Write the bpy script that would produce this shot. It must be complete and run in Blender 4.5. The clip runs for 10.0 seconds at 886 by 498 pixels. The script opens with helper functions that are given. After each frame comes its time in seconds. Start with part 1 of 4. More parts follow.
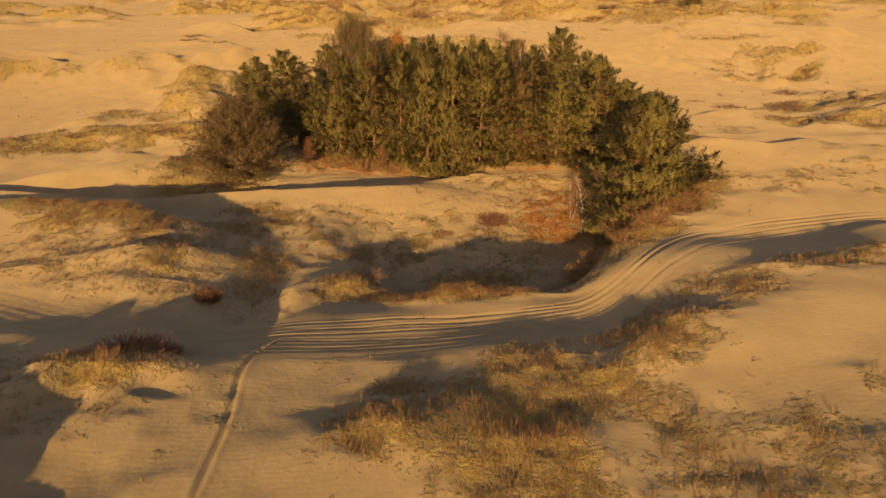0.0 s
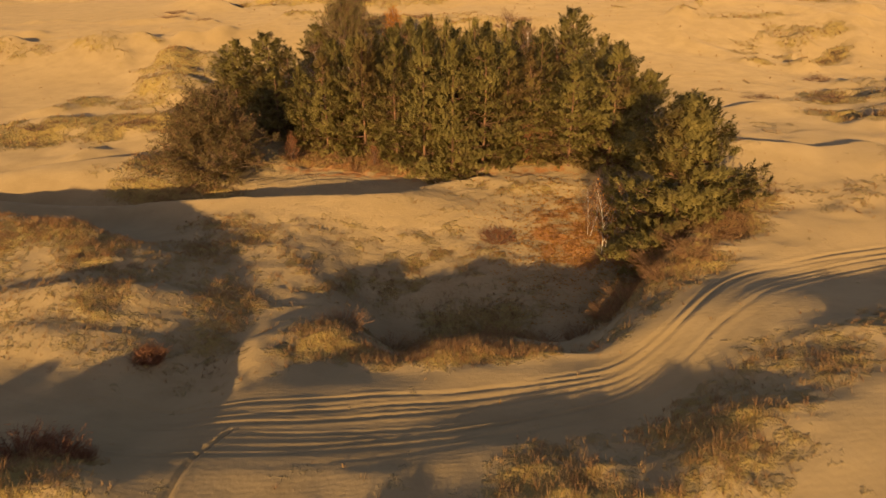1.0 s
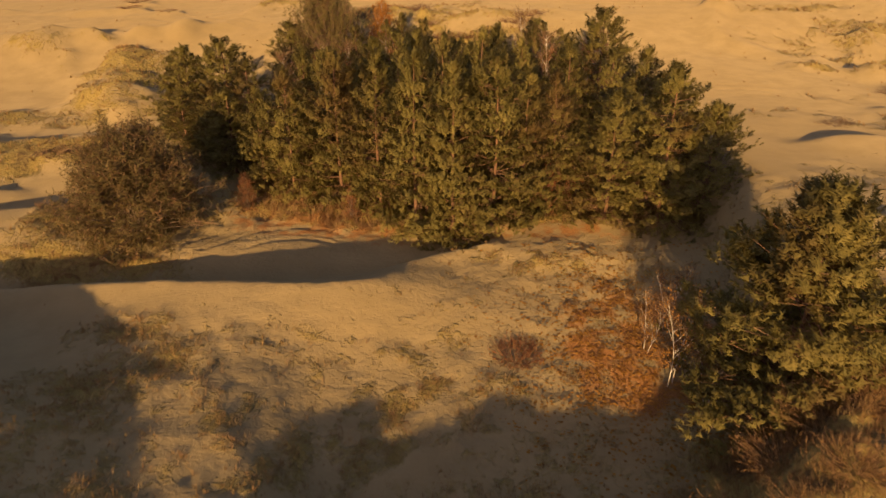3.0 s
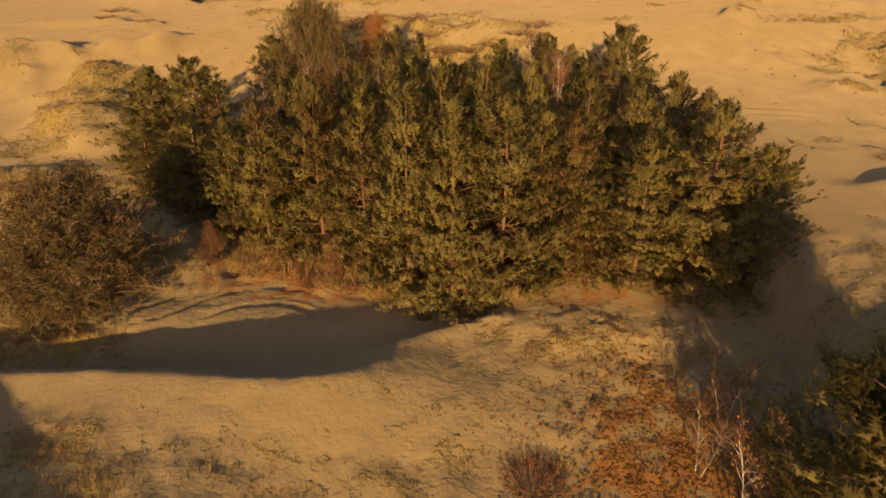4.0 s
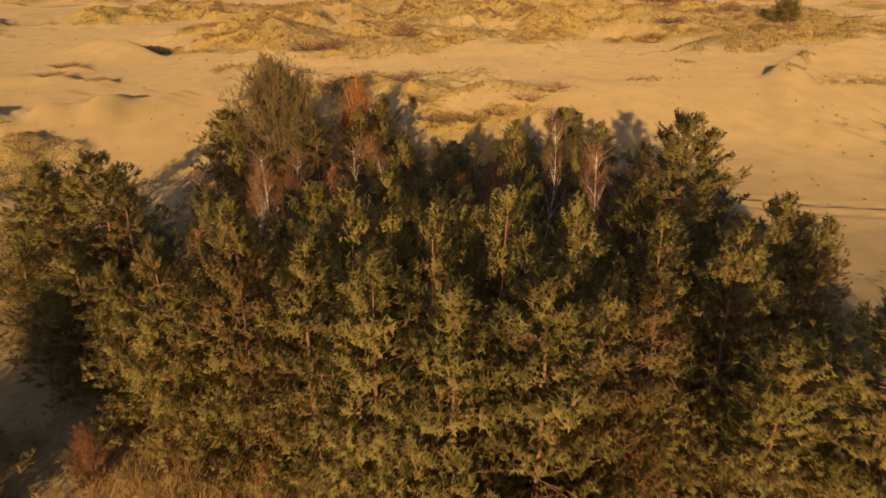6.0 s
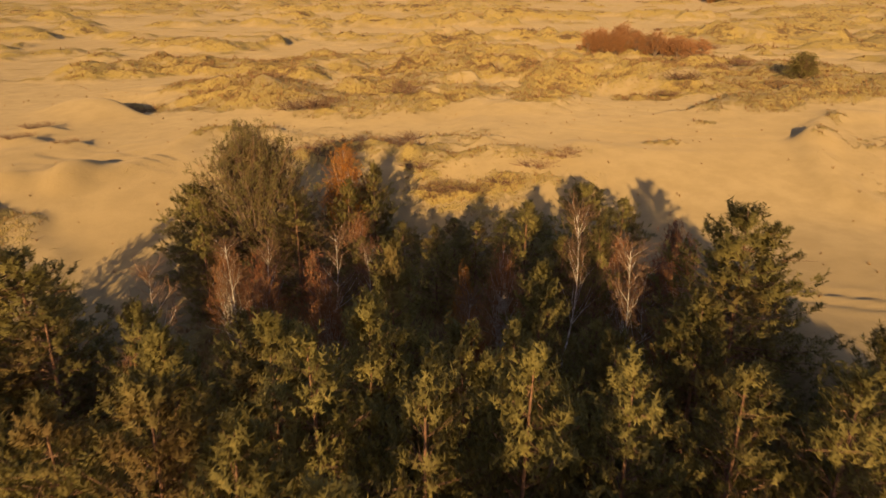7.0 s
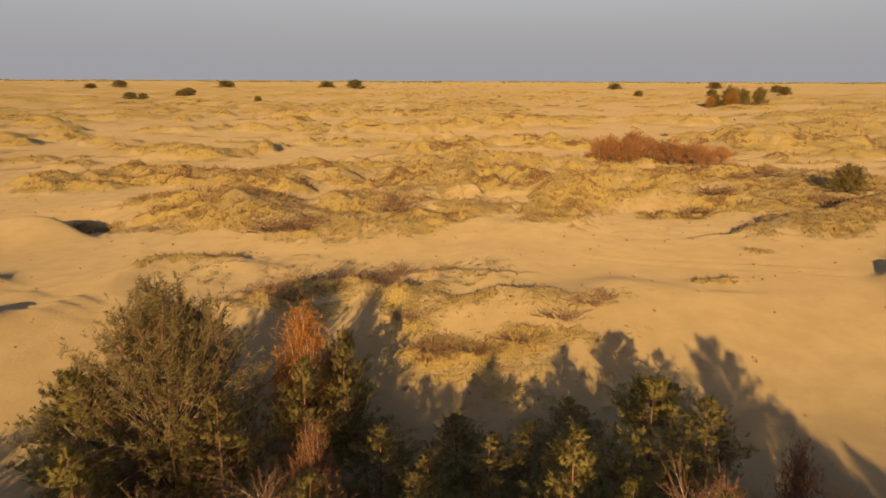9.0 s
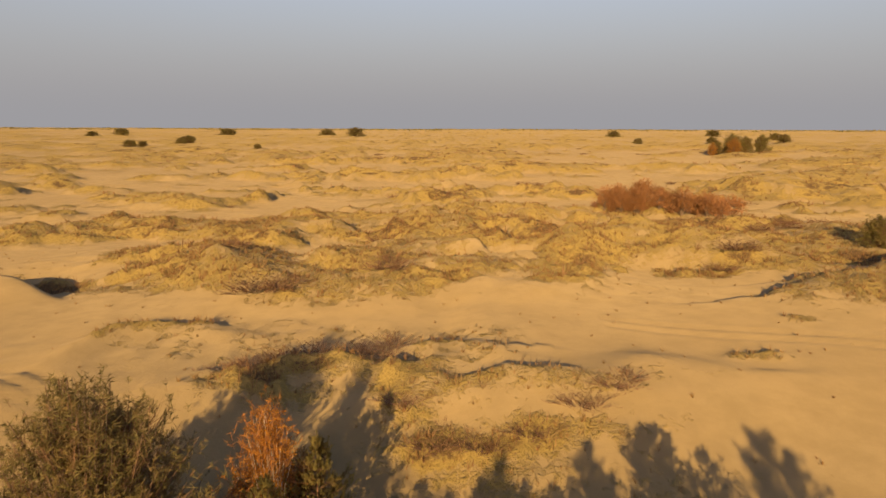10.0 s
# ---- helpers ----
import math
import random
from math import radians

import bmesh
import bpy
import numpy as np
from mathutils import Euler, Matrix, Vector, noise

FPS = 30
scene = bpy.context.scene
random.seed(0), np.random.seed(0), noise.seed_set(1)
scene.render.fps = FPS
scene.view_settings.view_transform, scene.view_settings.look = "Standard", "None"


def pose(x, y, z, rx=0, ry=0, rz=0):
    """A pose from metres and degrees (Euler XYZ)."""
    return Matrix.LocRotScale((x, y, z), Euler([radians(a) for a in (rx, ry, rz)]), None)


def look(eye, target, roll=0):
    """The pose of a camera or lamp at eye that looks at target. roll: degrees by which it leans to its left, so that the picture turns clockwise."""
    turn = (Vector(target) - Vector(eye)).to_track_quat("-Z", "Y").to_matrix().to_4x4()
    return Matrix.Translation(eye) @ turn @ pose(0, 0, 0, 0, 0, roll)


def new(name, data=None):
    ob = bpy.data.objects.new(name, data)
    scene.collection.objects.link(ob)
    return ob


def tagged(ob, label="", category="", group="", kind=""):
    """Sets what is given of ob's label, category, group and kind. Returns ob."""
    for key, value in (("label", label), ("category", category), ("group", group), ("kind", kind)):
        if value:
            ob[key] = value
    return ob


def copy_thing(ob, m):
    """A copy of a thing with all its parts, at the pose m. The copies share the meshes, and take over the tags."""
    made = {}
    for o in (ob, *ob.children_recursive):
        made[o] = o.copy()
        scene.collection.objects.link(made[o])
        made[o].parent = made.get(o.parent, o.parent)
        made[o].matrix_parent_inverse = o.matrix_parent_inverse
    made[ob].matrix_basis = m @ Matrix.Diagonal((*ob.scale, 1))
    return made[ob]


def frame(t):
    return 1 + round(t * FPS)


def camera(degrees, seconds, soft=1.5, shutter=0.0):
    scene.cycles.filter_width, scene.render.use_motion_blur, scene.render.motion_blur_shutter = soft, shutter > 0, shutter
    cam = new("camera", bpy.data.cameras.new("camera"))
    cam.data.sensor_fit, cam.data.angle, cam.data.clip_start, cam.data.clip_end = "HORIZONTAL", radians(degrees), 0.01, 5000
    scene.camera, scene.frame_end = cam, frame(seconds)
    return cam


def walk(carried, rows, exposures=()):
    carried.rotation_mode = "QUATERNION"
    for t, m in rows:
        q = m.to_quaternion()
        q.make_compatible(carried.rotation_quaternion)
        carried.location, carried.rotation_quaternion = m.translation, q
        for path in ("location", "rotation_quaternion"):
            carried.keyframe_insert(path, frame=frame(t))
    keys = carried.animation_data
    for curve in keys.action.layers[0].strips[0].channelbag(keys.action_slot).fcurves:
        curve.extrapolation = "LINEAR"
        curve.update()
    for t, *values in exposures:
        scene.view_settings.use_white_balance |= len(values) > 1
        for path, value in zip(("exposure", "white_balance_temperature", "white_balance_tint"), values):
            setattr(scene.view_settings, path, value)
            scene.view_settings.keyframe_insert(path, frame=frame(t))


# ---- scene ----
cam = camera(64.2, 10.0, soft=1.4, shutter=0.25)
METRES, EYE, TILT, LEAN, TURN = 60.0, 16.0, -24.2, 0.0, 0.0
ROWS = [
    (0.0, 0.0, 0.0, 0.0, 0.0, -0.0, -0.0),
    (0.5, 0.0009, 0.046, 0.0197, 0.01, -1.03, -0.02),
    (1.0, 0.0016, 0.0919, 0.0394, 0.01, -2.08, -0.08),
    (1.5, 0.0025, 0.1379, 0.0591, 0.02, -3.1, -0.09),
    (2.0, 0.0027, 0.1826, 0.0782, 0.01, -3.74, -0.09),
    (2.5, 0.0031, 0.2292, 0.0984, -0.01, -3.79, -0.14),
    (4.0, 0.0045, 0.3696, 0.1581, -0.06, -3.66, -0.13),
    (4.5, 0.005, 0.4159, 0.1782, -0.11, -3.53, -0.12),
    (5.0, 0.0052, 0.4624, 0.1983, -0.16, -2.91, -0.15),
    (5.5, 0.0059, 0.5092, 0.2184, -0.18, -2.2, -0.19),
    (7.0, 0.0078, 0.6493, 0.2783, -0.15, 2.85, -0.17),
    (7.5, 0.0085, 0.6955, 0.2983, -0.17, 4.8, -0.2),
    (8.0, 0.0092, 0.7413, 0.3182, -0.17, 6.72, -0.16),
    (8.5, 0.0093, 0.7867, 0.3379, -0.18, 8.69, -0.14),
    (9.0, 0.0098, 0.8324, 0.3576, -0.2, 10.69, -0.15),
    (9.5, 0.0103, 0.8778, 0.3775, -0.21, 12.66, -0.17),
    (10.0, 0.0105, 0.9184, 0.3955, -0.2, 14.42, -0.14),
]
walk(cam, [(t, pose(0, 0, EYE, TILT, LEAN, TURN) @ pose(METRES * x, METRES * y, METRES * z, 90 + pitch, roll, yaw)) for t, x, y, z, yaw, pitch, roll in ROWS],
     exposures=[(0.0, 0.97, 6550, 13), (2.0, 0.89, 6550, 14), (5.0, 0.82, 6450, 12), (7.0, 0.92, 6150, 10), (8.5, 0.94, 6150, 9), (10.0, 0.90, 6250, 9)])

# ---- light ----
SUN_UP, SUN_TURN = 13.8, 189.0
world = bpy.data.worlds.new("sky")
scene.world = world
world.use_nodes = True
wn = world.node_tree
sky = wn.nodes.new("ShaderNodeTexSky")
sky.sky_type = 'NISHITA'
sky.sun_disc = False
sky.sun_elevation = radians(SUN_UP)
sky.sun_rotation = radians(SUN_TURN)
sky.air_density, sky.dust_density, sky.ozone_density = 1.0, 1.0, 1.5
# a grey-lilac haze all round the horizon, clear sky above it
up = wn.nodes.new("ShaderNodeSeparateXYZ")
wn.links.new(wn.nodes.new("ShaderNodeTexCoord").outputs["Generated"], up.inputs[0])
rise = wn.nodes.new("ShaderNodeMapRange")
rise.interpolation_type = "SMOOTHSTEP"
rise.inputs[1].default_value, rise.inputs[2].default_value = 0.0, 0.42
wn.links.new(up.outputs[2], rise.inputs[0])
haze = wn.nodes.new("ShaderNodeMix")
haze.data_type = "RGBA"
haze.inputs[6].default_value = (1.66, 1.58, 1.60, 1)
wn.links.new(rise.outputs[0], haze.inputs[0])
warm = wn.nodes.new("ShaderNodeMix")
warm.data_type, warm.blend_type = "RGBA", "MULTIPLY"
warm.inputs[0].default_value, warm.inputs[7].default_value = 1.0, (1.0, 0.77, 0.735, 1)
wn.links.new(sky.outputs[0], warm.inputs[6])
wn.links.new(warm.outputs[2], haze.inputs[7])
wn.links.new(haze.outputs[2], wn.nodes["Background"].inputs[0])
wn.nodes["Background"].inputs[1].default_value = 0.112
sun_data = bpy.data.lights.new("sun", "SUN")
sun_data.energy, sun_data.angle, sun_data.color = 4.1, radians(0.6), (1.0, 0.68, 0.30)
sun = new("sun", sun_data)
toward = Vector((math.sin(radians(SUN_TURN)) * math.cos(radians(SUN_UP)), math.cos(radians(SUN_TURN)) * math.cos(radians(SUN_UP)), math.sin(radians(SUN_UP))))
sun.matrix_world = look(toward * 200, (0, 0, 0))


# ---- materials ----
def material(name):
    mat = bpy.data.materials.new(name)
    mat.use_nodes = True
    return mat, mat.node_tree, mat.node_tree.nodes["Principled BSDF"]


def node(nt, kind, **values):
    n = nt.nodes.new(kind)
    for key, value in values.items():
        n.inputs[key.replace("_", " ")].default_value = value
    return n


def mix(nt, factor, a, b, mode="MIX"):
    n = nt.nodes.new("ShaderNodeMix")
    n.data_type, n.blend_type = "RGBA", mode
    for i, v in ((0, factor), (6, a), (7, b)):
        if isinstance(v, (int, float)):
            n.inputs[i].default_value = v
        elif isinstance(v, tuple):
            n.inputs[i].default_value = (*v, 1)
        else:
            nt.links.new(v, n.inputs[i])
    return n.outputs[2]


def ramp(nt, value, lo, hi):
    n = nt.nodes.new("ShaderNodeMapRange")
    n.interpolation_type = "SMOOTHSTEP"
    n.inputs[1].default_value, n.inputs[2].default_value = lo, hi
    nt.links.new(value, n.inputs[0])
    return n.outputs[0]


def sand_material():
    mat, nt, bsdf = material("dune_sand")
    place = nt.nodes.new("ShaderNodeNewGeometry").outputs["Position"]

    def noisy(scale, detail=4.0, rough=0.6):
        n = node(nt, "ShaderNodeTexNoise", Scale=scale, Detail=detail, Roughness=rough)
        nt.links.new(place, n.inputs["Vector"])
        return n.outputs[0]

    def attr(name):
        n = nt.nodes.new("ShaderNodeAttribute")
        n.attribute_name = name
        return n.outputs["Fac"]

    broad, mid, fine, grain = noisy(0.05), noisy(0.6), noisy(5.0, 5), noisy(60.0, 3)
    col = mix(nt, ramp(nt, broad, 0.35, 0.65), (0.306, 0.214, 0.096), (0.336, 0.240, 0.112))
    col = mix(nt, ramp(nt, mid, 0.3, 0.75), col, (0.268, 0.189, 0.086))
    col = mix(nt, ramp(nt, grain, 0.3, 0.8), col, mix(nt, 0.75, (0.205, 0.143, 0.068), col))
    cover, litter = attr("cover"), attr("litter")
    # dry moss, stalks and humus between the tufts
    patch = nt.nodes.new("ShaderNodeMath")
    patch.operation = "MULTIPLY_ADD"
    nt.links.new(fine, patch.inputs[0])
    patch.inputs[1].default_value = 0.9
    patch.inputs[2].default_value = -0.45
    add = nt.nodes.new("ShaderNodeMath")
    mottled = nt.nodes.new("ShaderNodeMath")
    mottled.operation = "MULTIPLY_ADD"
    nt.links.new(noisy(1.1, 5, 0.65), mottled.inputs[0])
    mottled.inputs[1].default_value = 1.5
    mottled.inputs[2].default_value = -0.75
    both = nt.nodes.new("ShaderNodeMath")
    nt.links.new(patch.outputs[0], both.inputs[0])
    nt.links.new(mottled.outputs[0], both.inputs[1])
    nt.links.new(both.outputs[0], add.inputs[0])
    nt.links.new(cover, add.inputs[1])
    # patches of scrub and moss out on the dunes, long across the wind
    away = nt.nodes.new("ShaderNodeSeparateXYZ")
    nt.links.new(place, away.inputs[0])
    stretch = nt.nodes.new("ShaderNodeMapping")
    stretch.inputs["Scale"].default_value = (0.6, 1.2, 1.0)
    nt.links.new(place, stretch.inputs[0])
    spots = node(nt, "ShaderNodeTexNoise", Scale=0.2, Detail=9.0, Roughness=0.72)
    nt.links.new(stretch.outputs[0], spots.inputs["Vector"])
    open_dunes = nt.nodes.new("ShaderNodeMath")
    open_dunes.operation = "MULTIPLY"
    nt.links.new(ramp(nt, spots.outputs[0], 0.46, 0.62), open_dunes.inputs[0])
    nt.links.new(ramp(nt, away.outputs[1], 95.0, 150.0), open_dunes.inputs[1])
    scrubby = nt.nodes.new("ShaderNodeMath")
    scrubby.operation = "MULTIPLY_ADD"
    nt.links.new(open_dunes.outputs[0], scrubby.inputs[0])
    scrubby.inputs[1].default_value = 0.4
    nt.links.new(add.outputs[0], scrubby.inputs[2])
    col = mix(nt, ramp(nt, scrubby.outputs[0], 0.25, 0.8), col, (0.305, 0.212, 0.062))
    col = mix(nt, ramp(nt, scrubby.outputs[0], 0.85, 1.4), col, mix(nt, ramp(nt, mid, 0.35, 0.65), (0.135, 0.083, 0.034), (0.095, 0.056, 0.025)))
    spread = nt.nodes.new("ShaderNodeMath")
    nt.links.new(patch.outputs[0], spread.inputs[0])
    nt.links.new(litter, spread.inputs[1])
    col = mix(nt, ramp(nt, spread.outputs[0], 0.3, 0.8), col, mix(nt, ramp(nt, grain, 0.4, 0.6), (0.21, 0.088, 0.031), (0.36, 0.17, 0.052)))
    nt.links.new(col, bsdf.inputs["Base Color"])
    bsdf.inputs["Roughness"].default_value = 0.95
    bsdf.inputs["Diffuse Roughness"].default_value = 0.75
    bsdf.inputs["Specular IOR Level"].default_value = 0.15
    wave = node(nt, "ShaderNodeTexWave", Scale=1.6, Distortion=7.0, Detail=3.0, Detail_Scale=0.7)
    wave.bands_direction = "Y"
    nt.links.new(place, wave.inputs["Vector"])
    first = node(nt, "ShaderNodeBump", Strength=0.08, Distance=0.02)
    nt.links.new(wave.outputs[1], first.inputs["Height"])
    second = node(nt, "ShaderNodeBump", Strength=0.35, Distance=0.05)
    nt.links.new(fine, second.inputs["Height"])
    nt.links.new(first.outputs[0], second.inputs["Normal"])
    clumps = noisy(2.2, 6, 0.7)
    tall = nt.nodes.new("ShaderNodeMath")
    tall.operation = "MULTIPLY"
    nt.links.new(clumps, tall.inputs[0])
    nt.links.new(ramp(nt, scrubby.outputs[0], 0.3, 0.9), tall.inputs[1])
    tussock = node(nt, "ShaderNodeBump", Strength=1.0, Distance=0.22)
    nt.links.new(tall.outputs[0], tussock.inputs["Height"])
    nt.links.new(second.outputs[0], tussock.inputs["Normal"])
    steps = noisy(3.4, 3, 0.55)
    pitted = nt.nodes.new("ShaderNodeMath")
    pitted.operation = "MULTIPLY"
    nt.links.new(ramp(nt, steps, 0.42, 0.56), pitted.inputs[0])
    nt.links.new(attr("pits"), pitted.inputs[1])
    pits = node(nt, "ShaderNodeBump", Strength=0.4, Distance=0.04)
    nt.links.new(pitted.outputs[0], pits.inputs["Height"])
    nt.links.new(tussock.outputs[0], pits.inputs["Normal"])
    third = node(nt, "ShaderNodeBump", Strength=0.5, Distance=0.004)
    nt.links.new(grain, third.inputs["Height"])
    nt.links.new(pits.outputs[0], third.inputs["Normal"])
    nt.links.new(third.outputs[0], bsdf.inputs["Normal"])
    return mat


def leaf_material(name, a, b, tips=None, through_light=0.25, spread=0.25, withered=None):
    """Needles, leaves, twigs or grass: colour varies from blade to blade and from plant to plant."""
    mat, nt, bsdf = material(name)
    geo = nt.nodes.new("ShaderNodeNewGeometry")
    info = nt.nodes.new("ShaderNodeObjectInfo")
    col = mix(nt, geo.outputs["Random Per Island"], a, b)
    hue = nt.nodes.new("ShaderNodeHueSaturation")
    shift = nt.nodes.new("ShaderNodeMapRange")
    nt.links.new(info.outputs["Random"], shift.inputs[0])
    shift.inputs[3].default_value, shift.inputs[4].default_value = 1 - spread, 1 + spread
    nt.links.new(shift.outputs[0], hue.inputs["Value"])
    nt.links.new(col, hue.inputs["Color"])
    col = hue.outputs[0]
    n = node(nt, "ShaderNodeTexNoise", Scale=1.3, Detail=3.0)
    nt.links.new(geo.outputs["Position"], n.inputs["Vector"])
    if tips:
        col = mix(nt, ramp(nt, n.outputs[0], 0.45, 0.7), col, tips)
    if withered:
        # brown needles in patches
        large = node(nt, "ShaderNodeTexNoise", Scale=0.3, Detail=4.0, Roughness=0.6)
        nt.links.new(geo.outputs["Position"], large.inputs["Vector"])
        col = mix(nt, ramp(nt, large.outputs[0], 0.5, 0.72), col, withered)
    nt.links.new(col, bsdf.inputs["Base Color"])
    bsdf.inputs["Roughness"].default_value = 0.7
    bsdf.inputs["Specular IOR Level"].default_value = 0.2
    if through_light:
        t = nt.nodes.new("ShaderNodeBsdfTranslucent")
        nt.links.new(col, t.inputs[0])
        m = nt.nodes.new("ShaderNodeMixShader")
        m.inputs[0].default_value = through_light
        nt.links.new(bsdf.outputs[0], m.inputs[1])
        nt.links.new(t.outputs[0], m.inputs[2])
        nt.links.new(m.outputs[0], nt.nodes["Material Output"].inputs[0])
    return mat


def bark_material(name, a, b, scale=9.0):
    mat, nt, bsdf = material(name)
    place = nt.nodes.new("ShaderNodeTexCoord").outputs["Object"]
    n = node(nt, "ShaderNodeTexNoise", Scale=scale, Detail=5.0, Roughness=0.7)
    nt.links.new(place, n.inputs["Vector"])
    nt.links.new(mix(nt, ramp(nt, n.outputs[0], 0.35, 0.65), a, b), bsdf.inputs["Base Color"])
    bump = node(nt, "ShaderNodeBump", Strength=0.6, Distance=0.02)
    nt.links.new(n.outputs[0], bump.inputs["Height"])
    nt.links.new(bump.outputs[0], bsdf.inputs["Normal"])
    bsdf.inputs["Roughness"].default_value = 0.9
    return mat


SAND = sand_material()
NEEDLES = leaf_material("pine_needles", (0.140, 0.115, 0.031), (0.262, 0.203, 0.055), (0.310, 0.238, 0.067), 0.44, 0.25, (0.175, 0.108, 0.036))
OLIVE = leaf_material("olive_leaves", (0.14, 0.112, 0.036), (0.215, 0.165, 0.052), (0.19, 0.125, 0.044))
BROWN_LEAVES = leaf_material("brown_leaves", (0.09, 0.066, 0.024), (0.155, 0.11, 0.038), (0.14, 0.086, 0.032))
TWIGS = leaf_material("red_brown_twigs", (0.12, 0.06, 0.03), (0.20, 0.11, 0.055), None, 0.0)
DEAD = leaf_material("dead_twigs", (0.16, 0.085, 0.042), (0.25, 0.14, 0.07), None, 0.1)
ORANGE = leaf_material("orange_leaves", (0.40, 0.15, 0.02), (0.58, 0.27, 0.04), None, 0.3)
AMBER = leaf_material("amber_leaves", (0.26, 0.115, 0.022), (0.38, 0.18, 0.03), None, 0.3)
DULL_RED = leaf_material("dull_red_stalks", (0.15, 0.065, 0.03), (0.24, 0.105, 0.045), None, 0.2)
RUST = leaf_material("rust_twigs", (0.20, 0.085, 0.034), (0.32, 0.14, 0.05), None, 0.15)
COPPER = leaf_material("copper_twigs", (0.24, 0.105, 0.036), (0.36, 0.17, 0.062), None, 0.15)
RUSSET = leaf_material("russet_leaves", (0.22, 0.075, 0.03), (0.32, 0.12, 0.04), None, 0.2)
STRAW = leaf_material("dry_grass", (0.25, 0.14, 0.05), (0.38, 0.235, 0.085), (0.21, 0.10, 0.038), 0.2, 0.0)
BROWN_GRASS = leaf_material("brown_grass", (0.20, 0.105, 0.043), (0.33, 0.18, 0.072), None, 0.2, 0.0)
PINE_BARK = bark_material("pine_bark", (0.10, 0.05, 0.026), (0.22, 0.105, 0.048))
BIRCH_BARK = bark_material("birch_bark", (0.58, 0.50, 0.40), (0.26, 0.20, 0.15), 5.0)
GREY_BARK = bark_material("grey_brown_bark", (0.20, 0.13, 0.08), (0.12, 0.075, 0.045))


# ---- ground ----
def lattice(seed):
    return np.random.RandomState(seed).rand(256, 256)


LATTICES = [lattice(s) for s in range(12)]


def rough(x, y, size, seed):
    """Smooth noise from -1 to 1 with features about that many metres wide."""
    g = LATTICES[seed % 12]
    u, v = x / size + 37.3 * seed, y / size + 91.7 * seed
    i, j = np.floor(u).astype(int), np.floor(v).astype(int)
    a, b = u - i, v - j
    a, b = a * a * a * (a * (a * 6 - 15) + 10), b * b * b * (b * (b * 6 - 15) + 10)
    i0, i1, j0, j1 = i % 256, (i + 1) % 256, j % 256, (j + 1) % 256
    return 2 * ((g[i0, j0] * (1 - a) + g[i1, j0] * a) * (1 - b) + (g[i0, j1] * (1 - a) + g[i1, j1] * a) * b) - 1


def step(a, b, v):
    t = np.clip((v - a) / (b - a), 0, 1)
    return t * t * (3 - 2 * t)


def mound(x, y, cx, cy, sx, sy, turn=0.0):
    """A rounded heap of height 1."""
    c, s = math.cos(radians(turn)), math.sin(radians(turn))
    u, v = ((x - cx) * c + (y - cy) * s) / sx, (-(x - cx) * s + (y - cy) * c) / sy
    return np.exp(-(u * u + v * v))


def dune(x, y, cx, cy, length, front, back, turn=0.0):
    """A dune of height 1: a gentle slope towards the sun and a steeper one behind its crest."""
    c, s = math.cos(radians(turn)), math.sin(radians(turn))
    u, v = ((x - cx) * c + (y - cy) * s) / length, -(x - cx) * s + (y - cy) * c
    v = v + 0.06 * length * u * u
    return np.exp(-np.abs(u) ** 2.7) * np.where(v < 0, np.exp(-(v / front) ** 2), np.exp(-(v / back) ** 2))


def spine(x, y, stops, front, back):
    """A winding ridge through the stops (x, y, height), steep or gentle before and behind its crest."""
    z = np.zeros_like(x)
    for (x0, y0, h0), (x1, y1, h1) in zip(stops, stops[1:]):
        dx, dy = x1 - x0, y1 - y0
        s = np.clip(((x - x0) * dx + (y - y0) * dy) / (dx * dx + dy * dy), 0, 1)
        u, v = x - x0 - s * dx, y - y0 - s * dy
        reach = np.where(v < 0, front, back)
        z = np.maximum(z, (h0 + (h1 - h0) * s) * np.exp(-((u * u + v * v) / (reach * reach)) ** 0.85))
    return z


def rim(x):
    """Where the plateau breaks off into the hollow."""
    return np.minimum(25.2 + 0.0031 * np.maximum(0, x + 2)** 3, 41.5) + 0.5 * np.sin(x * 0.9)


def crest(x):
    """The crest of the hump in the clearing."""
    return 41.4 + 0.026 * np.maximum(0, x + 11) ** 2 * (x < 3) + 4.3 * (x >= 3)


def smoothed(xs, ys, reach):
    """A line through those places, its corners rounded."""
    u = np.linspace(xs[0], xs[-1], 1601)
    k = np.hanning(int(reach / (u[1] - u[0])) * 2 + 1)
    v = np.interp(u, xs, ys)
    n = len(k) // 2
    return u, np.convolve(np.concatenate([np.full(n, v[0]), v, np.full(n, v[-1])]), k / k.sum(), "valid")


TRACK = smoothed([-40, -18, -14.4, -11.8, -7.6, -3.6, 0.3, 4.5, 6.9, 9.9, 14.4, 17.4, 24, 40], [31, 25.2, 23.3, 22.0, 21.4, 21.3, 21.8, 23.0, 24.2, 26.8, 28.7, 29.6, 30.4, 30], 2.6)
TRAIL = smoothed([6, 12.6, 15.6, 18.4, 20.0, 21.2, 22], [-6.6, -5.9, -5.95, -6.35, -6.3, -5.8, -5.4], 1.2)


def track_line(x):
    """The middle of the sandy track across the plateau."""
    return np.interp(x, *TRACK)


def beyond(x, y):
    """0 round the wood, 1 in the dune field outside."""
    return np.maximum(np.maximum(step(97, 120, y), step(-19, -27, x) * step(50, 58, y)), np.maximum(step(22, 42, np.abs(x)), step(4, -30, y)))


